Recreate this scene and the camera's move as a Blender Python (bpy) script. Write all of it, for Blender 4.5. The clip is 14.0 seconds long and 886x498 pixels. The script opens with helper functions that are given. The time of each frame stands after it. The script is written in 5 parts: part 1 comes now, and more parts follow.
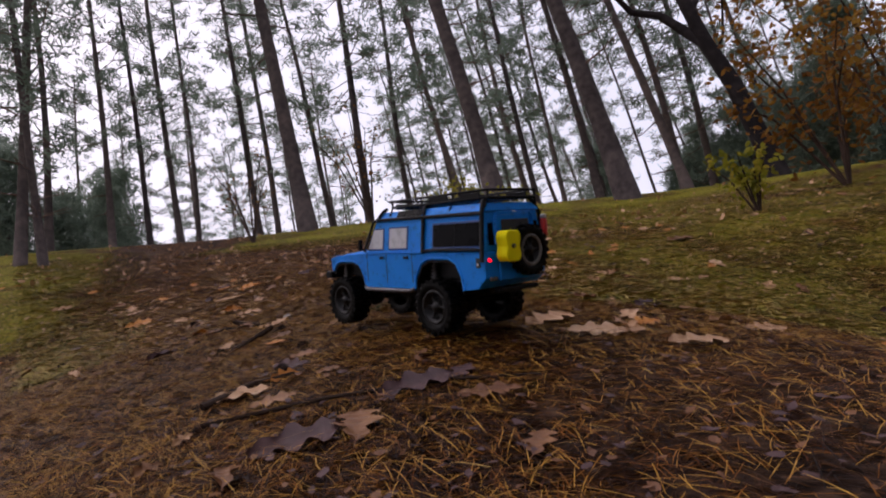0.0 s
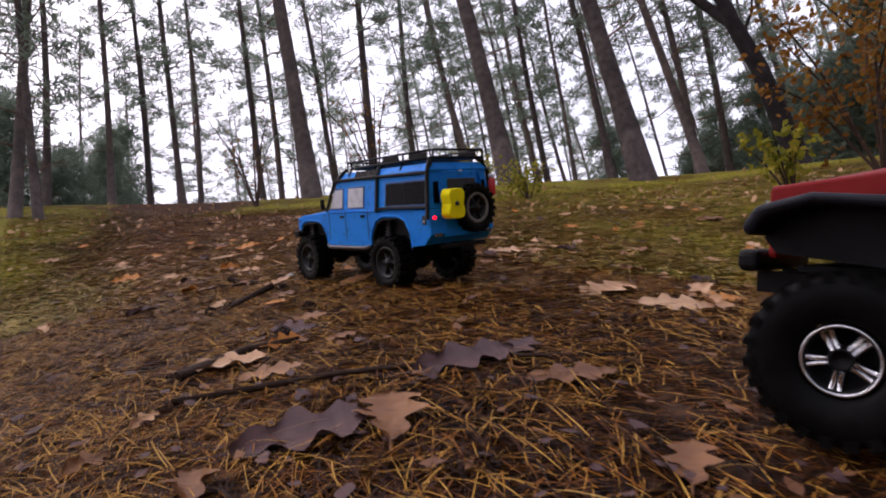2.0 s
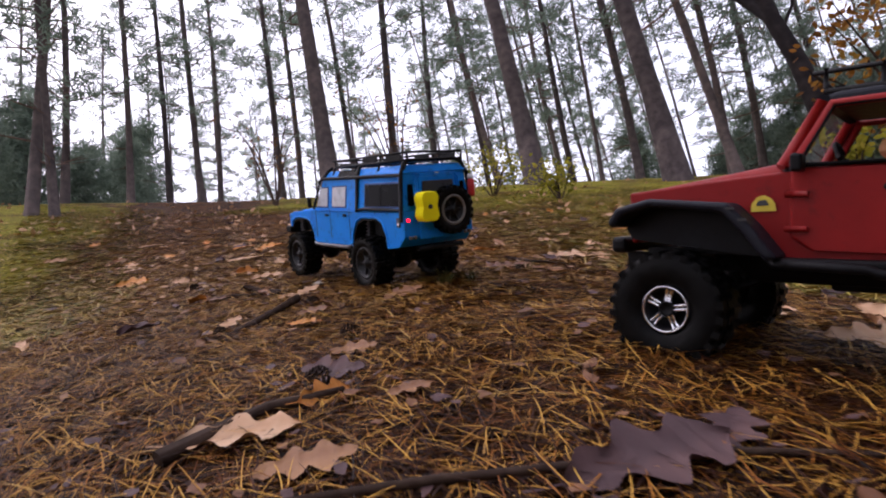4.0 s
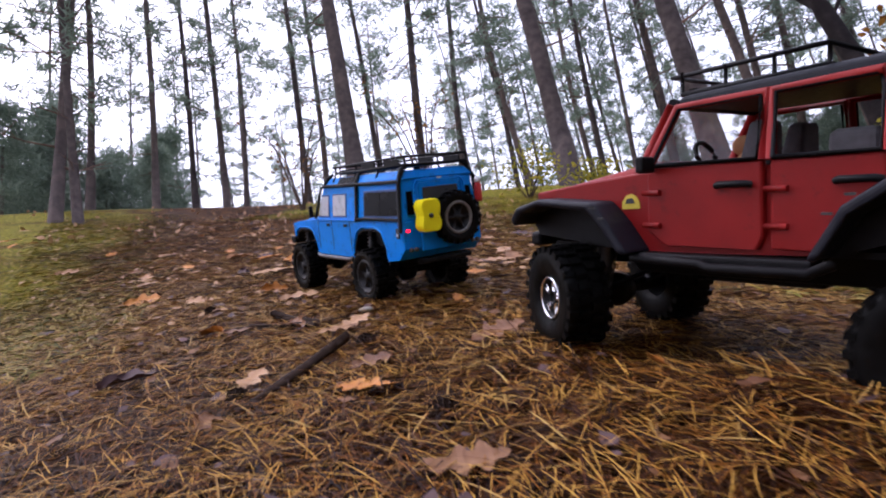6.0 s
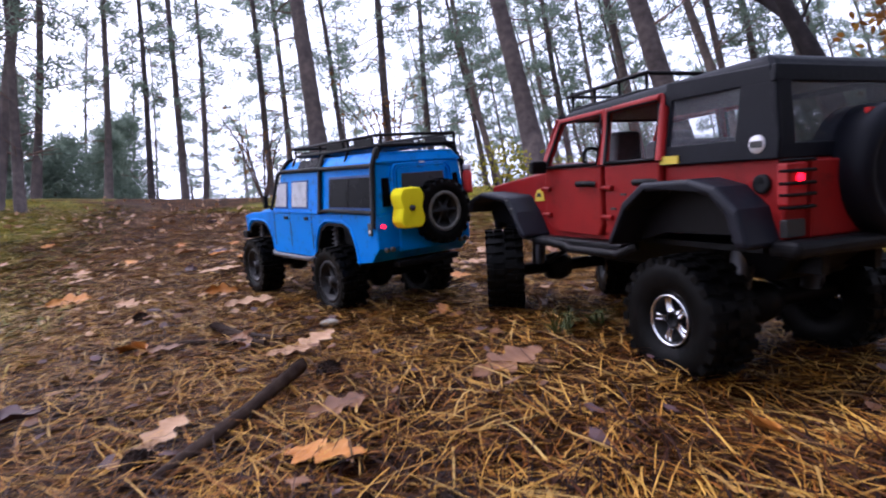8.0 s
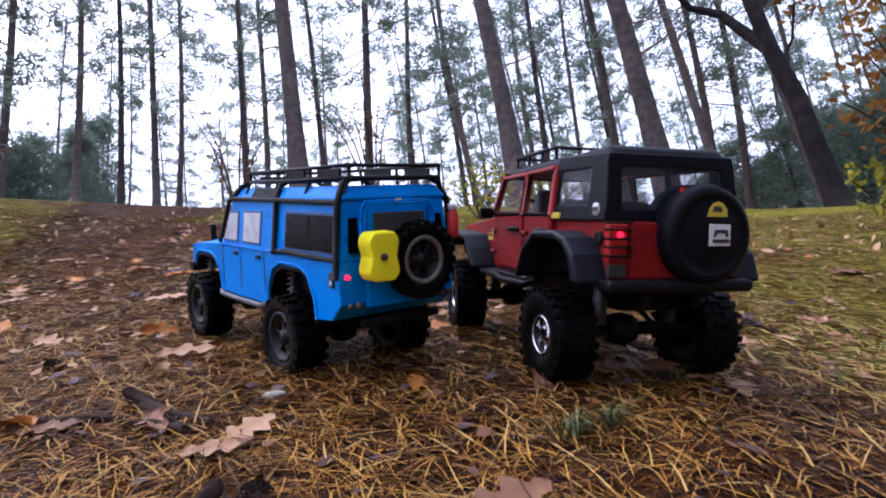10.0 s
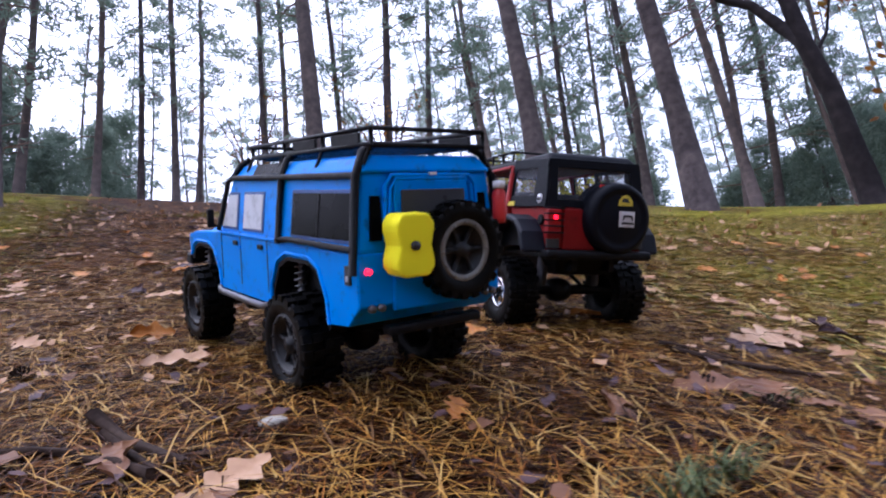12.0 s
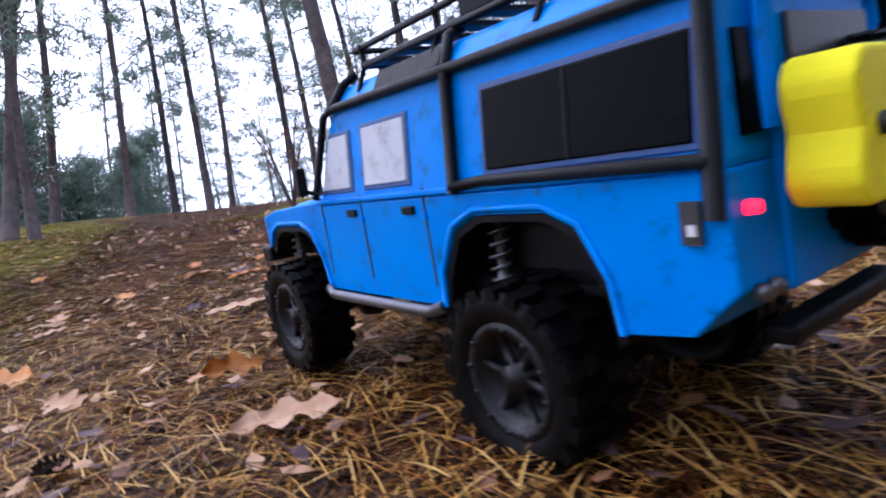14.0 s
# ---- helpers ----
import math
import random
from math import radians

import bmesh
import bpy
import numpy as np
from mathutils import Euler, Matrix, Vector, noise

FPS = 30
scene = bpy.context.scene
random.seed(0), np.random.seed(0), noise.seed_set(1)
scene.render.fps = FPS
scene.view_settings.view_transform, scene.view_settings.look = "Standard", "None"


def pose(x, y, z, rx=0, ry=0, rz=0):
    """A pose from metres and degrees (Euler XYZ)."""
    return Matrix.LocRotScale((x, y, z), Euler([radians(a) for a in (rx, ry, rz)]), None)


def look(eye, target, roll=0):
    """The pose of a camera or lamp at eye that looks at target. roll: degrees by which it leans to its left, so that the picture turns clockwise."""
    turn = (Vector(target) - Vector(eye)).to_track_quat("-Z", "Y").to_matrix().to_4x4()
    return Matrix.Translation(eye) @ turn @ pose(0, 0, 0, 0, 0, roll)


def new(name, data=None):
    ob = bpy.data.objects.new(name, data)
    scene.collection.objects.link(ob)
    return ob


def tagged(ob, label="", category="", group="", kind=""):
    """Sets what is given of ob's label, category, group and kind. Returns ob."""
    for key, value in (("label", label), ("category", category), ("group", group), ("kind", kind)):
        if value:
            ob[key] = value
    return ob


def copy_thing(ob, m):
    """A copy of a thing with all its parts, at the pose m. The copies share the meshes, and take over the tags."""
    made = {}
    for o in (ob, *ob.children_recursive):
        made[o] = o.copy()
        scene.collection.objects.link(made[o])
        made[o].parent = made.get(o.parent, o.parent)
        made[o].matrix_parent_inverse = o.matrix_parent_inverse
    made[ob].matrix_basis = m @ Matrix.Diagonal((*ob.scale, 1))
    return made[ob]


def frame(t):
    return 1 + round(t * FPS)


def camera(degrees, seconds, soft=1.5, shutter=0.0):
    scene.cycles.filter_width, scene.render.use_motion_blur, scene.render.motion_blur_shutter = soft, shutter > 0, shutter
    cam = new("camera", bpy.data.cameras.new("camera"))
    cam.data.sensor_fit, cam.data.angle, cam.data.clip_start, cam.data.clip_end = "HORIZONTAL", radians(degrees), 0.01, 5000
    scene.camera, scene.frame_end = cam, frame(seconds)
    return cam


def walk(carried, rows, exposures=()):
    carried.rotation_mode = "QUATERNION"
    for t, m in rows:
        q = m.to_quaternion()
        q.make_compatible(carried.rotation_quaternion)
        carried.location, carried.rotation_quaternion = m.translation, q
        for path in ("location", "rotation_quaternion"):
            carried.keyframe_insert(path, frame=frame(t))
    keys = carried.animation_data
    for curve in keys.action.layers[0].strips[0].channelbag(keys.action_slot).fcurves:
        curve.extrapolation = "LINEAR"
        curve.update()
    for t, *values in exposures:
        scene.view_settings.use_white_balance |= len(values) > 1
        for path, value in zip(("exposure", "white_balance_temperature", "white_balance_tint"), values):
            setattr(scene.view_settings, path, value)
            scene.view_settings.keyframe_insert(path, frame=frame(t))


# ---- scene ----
from mathutils import geometry

cam = camera(71.0, 14.0, soft=2.0, shutter=0.5)
# seconds, eye, yaw, pitch, roll
PATH = [
    (0, 0.055, -0.086, 0.162, 0.53, 15.60, -14.22),
    (0.5, 0.042, -0.041, 0.163, 0.03, 13.85, -13.84),
    (1, 0.021, 0.035, 0.166, 0.06, 13.44, -13.00),
    (1.5, -0.005, 0.110, 0.176, 0.73, 13.47, -11.73),
    (2, -0.033, 0.179, 0.195, 1.18, 13.60, -11.28),
    (2.5, -0.064, 0.251, 0.221, 1.70, 13.84, -10.84),
    (3, -0.090, 0.319, 0.247, 2.12, 13.97, -10.33),
    (5.5, -0.233, 0.755, 0.390, 4.24, 14.12, -11.01),
    (6, -0.269, 0.825, 0.427, 5.05, 14.70, -10.33),
    (6.5, -0.297, 0.883, 0.452, 5.59, 15.03, -9.54),
    (7, -0.312, 0.935, 0.466, 5.10, 14.85, -9.71),
    (7.5, -0.314, 0.978, 0.474, 3.98, 14.39, -9.37),
    (8, -0.314, 1.030, 0.491, 1.81, 13.93, -10.06),
    (8.5, -0.316, 1.077, 0.523, -0.30, 14.06, -10.66),
    (11, -0.310, 1.260, 0.617, 0.06, 15.50, -7.00),
    (11.5, -0.316, 1.301, 0.630, 0.34, 15.56, -6.91),
    (12, -0.340, 1.359, 0.625, 1.20, 15.16, -7.36),
    (12.5, -0.387, 1.455, 0.635, 1.91, 14.88, -9.07),
    (13, -0.432, 1.561, 0.660, 2.94, 14.67, -9.84),
    (13.5, -0.478, 1.635, 0.693, 3.85, 14.27, -11.13),
    (14, -0.535, 1.685, 0.726, 4.81, 13.53, -14.44),
]


def eye_pose(x, y, z, yaw, pitch, roll):
    a, b = radians(yaw), radians(pitch)
    ahead = Vector((-math.sin(a) * math.cos(b), math.cos(a) * math.cos(b), math.sin(b)))
    eye = Vector((x, y, z))
    return look(eye, eye + ahead, roll)


EXPOSURES = [(0, -0.3, 6500, 27), (1, -0.1, 6500, 28), (2, 0.16, 6450, 28), (3, 0.28, 6380, 28), (6, 0.7, 5880, 28), (8.5, 0.86, 5550, 28), (11, 0.86, 5400, 27), (14, 0.95, 5300, 26)]
walk(cam, [(t, eye_pose(*row)) for t, *row in PATH], EXPOSURES)

# ---- light: a bright overcast autumn day ----
SUN_ELEVATION, SUN_AZIMUTH = 52.0, 275.0
world = bpy.data.worlds.new("overcast_sky")
scene.world = world
world.use_nodes = True
wn = world.node_tree.nodes
sky = wn.new("ShaderNodeTexSky")
sky.sky_type = "NISHITA"
sky.sun_disc = False
sky.sun_elevation, sky.sun_rotation = radians(SUN_ELEVATION), radians(SUN_AZIMUTH)
sky.air_density, sky.dust_density, sky.ozone_density = 1.0, 6.0, 2.0
pale = wn.new("ShaderNodeHueSaturation")
pale.inputs["Saturation"].default_value = 0.55
even = wn.new("ShaderNodeGamma")  # cloud evens out the sky
even.inputs["Gamma"].default_value = 0.45
world.node_tree.links.new(sky.outputs["Color"], even.inputs["Color"])
world.node_tree.links.new(even.outputs["Color"], pale.inputs["Color"])
# an overcast sky is brightest overhead
where = wn.new("ShaderNodeTexCoord")
split = wn.new("ShaderNodeSeparateXYZ")
dome = wn.new("ShaderNodeMapRange")
dome.inputs["From Min"].default_value, dome.inputs["From Max"].default_value = 0.0, 1.0
dome.inputs["To Min"].default_value, dome.inputs["To Max"].default_value = 0.95, 1.2
cloud = wn.new("ShaderNodeMix")
cloud.data_type, cloud.blend_type = "RGBA", "MULTIPLY"
cloud.inputs["Factor"].default_value = 1.0
world.node_tree.links.new(where.outputs["Generated"], split.inputs["Vector"])
world.node_tree.links.new(split.outputs["Z"], dome.inputs["Value"])
world.node_tree.links.new(pale.outputs["Color"], cloud.inputs["A"])
world.node_tree.links.new(dome.outputs["Result"], cloud.inputs["B"])
world.node_tree.links.new(cloud.outputs["Result"], wn["Background"].inputs["Color"])
wn["Background"].inputs["Strength"].default_value = 0.72
sun = new("sun", bpy.data.lights.new("sun", "SUN"))
sun.data.energy, sun.data.angle, sun.data.color = 0.6, radians(28), (1.0, 0.95, 0.88)
sa, se = radians(SUN_AZIMUTH), radians(SUN_ELEVATION)
sun_from = Vector((math.sin(sa) * math.cos(se), math.cos(sa) * math.cos(se), math.sin(se)))
sun.matrix_world = look(sun_from * 30, (0, 0, 0))

# ---- materials ----


def node_mat(name):
    m = bpy.data.materials.new(name)
    m.use_nodes = True
    return m, m.node_tree.nodes, m.node_tree.links, m.node_tree.nodes["Principled BSDF"]


def ramp_node(n, stops):
    r = n.new("ShaderNodeValToRGB")
    e = r.color_ramp.elements
    while len(e) < len(stops):
        e.new(0.5)
    for k, (p, c) in enumerate(stops):
        e[k].position, e[k].color = p, (*c, 1)
    return r


def surface(name, colors, scale=40.0, rough=0.6, metal=0.0, bump=0.2, detail=8.0, dirt=None, dirt_amount=0.5, random_shift=0.0, island=False, spec=0.5, dirt_scale=0.0):
    """A mottled surface: grain at two scales, roughness variation, bump and optional dirt patches."""
    m, n, l, p = node_mat(name)
    co = n.new("ShaderNodeTexCoord")
    a = n.new("ShaderNodeTexNoise")
    a.inputs["Scale"].default_value, a.inputs["Detail"].default_value = scale, detail
    b = n.new("ShaderNodeTexNoise")
    b.inputs["Scale"].default_value, b.inputs["Detail"].default_value = scale * 0.17, 4
    l.new(co.outputs["Object"], a.inputs["Vector"])
    l.new(co.outputs["Object"], b.inputs["Vector"])
    mix = n.new("ShaderNodeMath")
    mix.operation = "MULTIPLY_ADD"
    mix.inputs[1].default_value = 0.55
    l.new(a.outputs["Fac"], mix.inputs[0])
    half = n.new("ShaderNodeMath")
    half.operation = "MULTIPLY"
    half.inputs[1].default_value = 0.45
    l.new(b.outputs["Fac"], half.inputs[0])
    l.new(half.outputs[0], mix.inputs[2])
    fac = mix.outputs[0]
    if random_shift:
        rnd = n.new("ShaderNodeNewGeometry") if island else n.new("ShaderNodeObjectInfo")
        sh = n.new("ShaderNodeMath")
        sh.operation = "MULTIPLY_ADD"
        sh.inputs[1].default_value = random_shift
        l.new(rnd.outputs["Random Per Island" if island else "Random"], sh.inputs[0])
        sub = n.new("ShaderNodeMath")
        sub.operation = "SUBTRACT"
        sub.inputs[1].default_value = random_shift / 2
        l.new(fac, sub.inputs[0])
        l.new(sub.outputs[0], sh.inputs[2])
        fac = sh.outputs[0]
    k = len(colors) - 1
    r = ramp_node(n, [(0.28 + 0.44 * i / max(k, 1), c) for i, c in enumerate(colors)])
    l.new(fac, r.inputs["Fac"])
    out = r.outputs["Color"]
    if dirt:
        d = n.new("ShaderNodeTexNoise")
        d.inputs["Scale"].default_value, d.inputs["Detail"].default_value = dirt_scale or scale * 0.5, 10
        d.inputs["Roughness"].default_value = 0.7
        l.new(co.outputs["Object"], d.inputs["Vector"])
        dr = ramp_node(n, [(0.62 - 0.2 * dirt_amount, (0, 0, 0)), (0.80 - 0.15 * dirt_amount, (1, 1, 1))])
        l.new(d.outputs["Fac"], dr.inputs["Fac"])
        mx = n.new("ShaderNodeMix")
        mx.data_type = "RGBA"
        l.new(dr.outputs["Color"], mx.inputs["Factor"])
        l.new(out, mx.inputs["A"])
        mx.inputs["B"].default_value = (*dirt, 1)
        out = mx.outputs["Result"]
    l.new(out, p.inputs["Base Color"])
    rr = n.new("ShaderNodeMapRange")
    rr.inputs["To Min"].default_value, rr.inputs["To Max"].default_value = max(rough - 0.12, 0.05), min(rough + 0.15, 1)
    l.new(a.outputs["Fac"], rr.inputs["Value"])
    l.new(rr.outputs["Result"], p.inputs["Roughness"])
    p.inputs["Metallic"].default_value = metal
    p.inputs["Specular IOR Level"].default_value = spec
    if bump:
        bp = n.new("ShaderNodeBump")
        bp.inputs["Strength"].default_value, bp.inputs["Distance"].default_value = bump, 0.3 / scale
        l.new(fac, bp.inputs["Height"])
        l.new(bp.outputs["Normal"], p.inputs["Normal"])
    return m


def glow(name, color, strength):
    m, n, l, p = node_mat(name)
    p.inputs["Base Color"].default_value = (*color, 1)
    p.inputs["Emission Color"].default_value = (*color, 1)
    p.inputs["Emission Strength"].default_value = strength
    return m


def glass(name, color, alpha, rough=0.05):
    m, n, l, p = node_mat(name)
    p.inputs["Base Color"].default_value = (*color, 1)
    p.inputs["Roughness"].default_value = rough
    p.inputs["Alpha"].default_value = alpha
    return m


BLUE = surface("blue_paint", [(0.001, 0.18, 0.68), (0.001, 0.24, 0.80), (0.002, 0.275, 0.86)], 14, 0.42, bump=0.02, dirt=(0.010, 0.030, 0.065), dirt_amount=0.34, spec=0.14, dirt_scale=42)
RED = surface("red_paint", [(0.17, 0.007, 0.007), (0.24, 0.010, 0.009), (0.30, 0.015, 0.012)], 16, 0.42, bump=0.03, dirt=(0.09, 0.010, 0.009), dirt_amount=0.25, spec=0.2, dirt_scale=40)
BLACK = surface("black_plastic", [(0.002, 0.002, 0.003), (0.004, 0.004, 0.005), (0.009, 0.009, 0.011)], 120, 0.5, bump=0.15, spec=0.16)
SOFTTOP = surface("matt_black_hardtop", [(0.003, 0.0034, 0.006), (0.005, 0.006, 0.010)], 160, 0.5, bump=0.15, spec=0.12)
FLARE = surface("dark_grey_plastic", [(0.006, 0.007, 0.012), (0.011, 0.012, 0.019)], 120, 0.5, bump=0.15, spec=0.2)
RUBBER = surface("tyre_rubber", [(0.0015, 0.0015, 0.002), (0.003, 0.003, 0.003), (0.006, 0.0055, 0.0055)], 70, 0.45, bump=0.3, dirt=(0.007, 0.005, 0.004), dirt_amount=0.1, spec=0.09)
DARKRIM = surface("black_wheel_rim", [(0.004, 0.004, 0.005), (0.012, 0.012, 0.014)], 60, 0.45, bump=0.1, spec=0.3)
RIMRING = surface("dusty_grey_bead_ring", [(0.14, 0.13, 0.12), (0.24, 0.23, 0.21)], 60, 0.5, metal=0.3, bump=0.1)
CHROME = surface("chrome", [(0.62, 0.63, 0.66), (0.75, 0.76, 0.79)], 30, 0.22, metal=1.0, bump=0.02)
STEEL = surface("dull_steel", [(0.10, 0.10, 0.11), (0.2, 0.2, 0.21)], 50, 0.45, metal=0.8, bump=0.1)
YELLOW = surface("yellow_plastic", [(0.93, 0.82, 0.002), (0.97, 0.88, 0.002), (0.98, 0.92, 0.003)], 20, 0.45, bump=0.02, spec=0.06)
STICKER = surface("yellow_sticker", [(0.55, 0.42, 0.03), (0.68, 0.54, 0.05)], 60, 0.5, bump=0)
WHITE = surface("white_print", [(0.62, 0.62, 0.64), (0.75, 0.75, 0.77)], 60, 0.5, bump=0)
INK = surface("black_print", [(0.02, 0.02, 0.02), (0.04, 0.04, 0.04)], 60, 0.5, bump=0)
REDPLASTIC = surface("red_plastic", [(0.5, 0.02, 0.02), (0.62, 0.03, 0.025)], 40, 0.4, bump=0.03)
TINT = surface("dark_tinted_window", [(0.001, 0.0014, 0.002), (0.002, 0.0025, 0.004)], 12, 0.25, bump=0.01, dirt=(0.006, 0.006, 0.006), dirt_amount=0.1, spec=0.04)
DUSTY = surface("dusty_grey_window", [(0.36, 0.38, 0.42), (0.48, 0.50, 0.54), (0.55, 0.57, 0.60)], 16, 0.35, bump=0.02, dirt=(0.20, 0.21, 0.23), dirt_amount=0.45, dirt_scale=48)
CLEAR = glass("clear_window", (0.75, 0.8, 0.85), 0.16)
SMOKE = glass("smoked_window", (0.06, 0.065, 0.08), 0.28, 0.12)
TAIL = glow("lit_tail_lamp", (1.0, 0.006, 0.016), 3.0)
TAILDIM = glow("red_lamp_lens", (0.35, 0.008, 0.008), 0.02)
SEAT = surface("grey_seat_cloth", [(0.05, 0.05, 0.055), (0.10, 0.10, 0.11)], 150, 0.85, bump=0.3)
PLUSH = surface("tan_plush", [(0.34, 0.16, 0.08), (0.46, 0.25, 0.13)], 200, 0.9, bump=0.4, spec=0.1)
PLUSHWHITE = surface("white_plush", [(0.5, 0.48, 0.46), (0.62, 0.6, 0.58)], 200, 0.9, bump=0.4)
BARK = surface("pine_bark", [(0.036, 0.029, 0.029), (0.085, 0.068, 0.064), (0.150, 0.115, 0.100)], 9, 0.9, bump=1.0, random_shift=0.25, spec=0.1)
BARKRED = surface("upper_pine_bark", [(0.075, 0.054, 0.048), (0.15, 0.100, 0.082), (0.23, 0.15, 0.115)], 9, 0.88, bump=0.7, random_shift=0.15, spec=0.1)
OAKBARK = surface("dark_oak_bark", [(0.010, 0.008, 0.009), (0.022, 0.018, 0.019), (0.042, 0.034, 0.034)], 10, 0.92, bump=0.9, spec=0.12)
PINELEAF = surface("pine_needles", [(0.11, 0.150, 0.115), (0.18, 0.235, 0.18), (0.26, 0.32, 0.25)], 1.2, 0.6, bump=0, random_shift=0.3, island=True, spec=0.1)
OAKLEAF = surface("autumn_oak_leaves", [(0.10, 0.045, 0.012), (0.22, 0.095, 0.02), (0.30, 0.17, 0.03)], 1.6, 0.6, bump=0, random_shift=0.4, island=True, spec=0.12)
YOUNGLEAF = surface("yellow_green_leaves", [(0.16, 0.17, 0.02), (0.30, 0.28, 0.03), (0.42, 0.33, 0.05)], 1.6, 0.6, bump=0, random_shift=0.4, island=True, spec=0.12)
LEAFPALE = surface("pale_dead_leaf", [(0.30, 0.155, 0.075), (0.46, 0.27, 0.15), (0.60, 0.40, 0.26)], 22, 0.55, bump=0.25, random_shift=0.3, spec=0.12)
LEAFBROWN = surface("brown_dead_leaf", [(0.12, 0.05, 0.025), (0.22, 0.10, 0.045), (0.33, 0.17, 0.08)], 22, 0.5, bump=0.25, random_shift=0.25, spec=0.2)
LEAFORANGE = surface("orange_dead_leaf", [(0.32, 0.11, 0.02), (0.50, 0.19, 0.035), (0.58, 0.28, 0.08)], 22, 0.5, bump=0.25, random_shift=0.2, spec=0.2)
LEAFDARK = surface("wet_dark_leaf", [(0.034, 0.019, 0.021), (0.075, 0.044, 0.046), (0.13, 0.074, 0.070)], 22, 0.5, bump=0.25, random_shift=0.2, spec=0.12)
NEEDLE = surface("dry_pine_needles", [(0.025, 0.005, 0.0014), (0.12, 0.034, 0.005), (0.33, 0.122, 0.014), (0.56, 0.30, 0.055)], 3, 0.5, bump=0, random_shift=0.8, island=True, spec=0.12)
NEEDLEDARK = surface("wet_pine_needles", [(0.010, 0.0035, 0.002), (0.030, 0.010, 0.004), (0.075, 0.028, 0.010)], 3, 0.5, bump=0, random_shift=0.7, island=True, spec=0.12)
NEEDLETAN = surface("faded_pine_needles", [(0.05, 0.020, 0.006), (0.17, 0.085, 0.026), (0.36, 0.19, 0.045), (0.50, 0.31, 0.09)], 3, 0.55, bump=0, random_shift=0.8, island=True, spec=0.12)
GRASS = surface("short_grass", [(0.05, 0.060, 0.007), (0.15, 0.152, 0.010), (0.30, 0.235, 0.03), (0.44, 0.32, 0.09)], 2, 0.6, bump=0, random_shift=0.8, island=True, spec=0.12)
TWIG = surface("dead_twig", [(0.015, 0.009, 0.007), (0.045, 0.028, 0.021), (0.085, 0.058, 0.042)], 60, 0.8, bump=0.6, spec=0.1)
CONE = surface("pine_cone", [(0.018, 0.012, 0.010), (0.05, 0.03, 0.022)], 120, 0.8, bump=0.3, island=True, random_shift=0.4, spec=0.12)
PEBBLE = surface("pale_stone", [(0.32, 0.30, 0.24), (0.46, 0.43, 0.36)], 60, 0.6, bump=0.3)



def let_light_through(m, share):
    """Thin leaves: part of the light goes through."""
    n, l = m.node_tree.nodes, m.node_tree.links
    p = n["Principled BSDF"]
    tr = n.new("ShaderNodeBsdfTranslucent")
    l.new(p.inputs["Base Color"].links[0].from_socket, tr.inputs["Color"])
    mx = n.new("ShaderNodeMixShader")
    mx.inputs["Fac"].default_value = share
    l.new(p.outputs["BSDF"], mx.inputs[1])
    l.new(tr.outputs["BSDF"], mx.inputs[2])
    l.new(mx.outputs["Shader"], n["Material Output"].inputs["Surface"])


for leafy in (PINELEAF, OAKLEAF, YOUNGLEAF):
    let_light_through(leafy, 0.55)


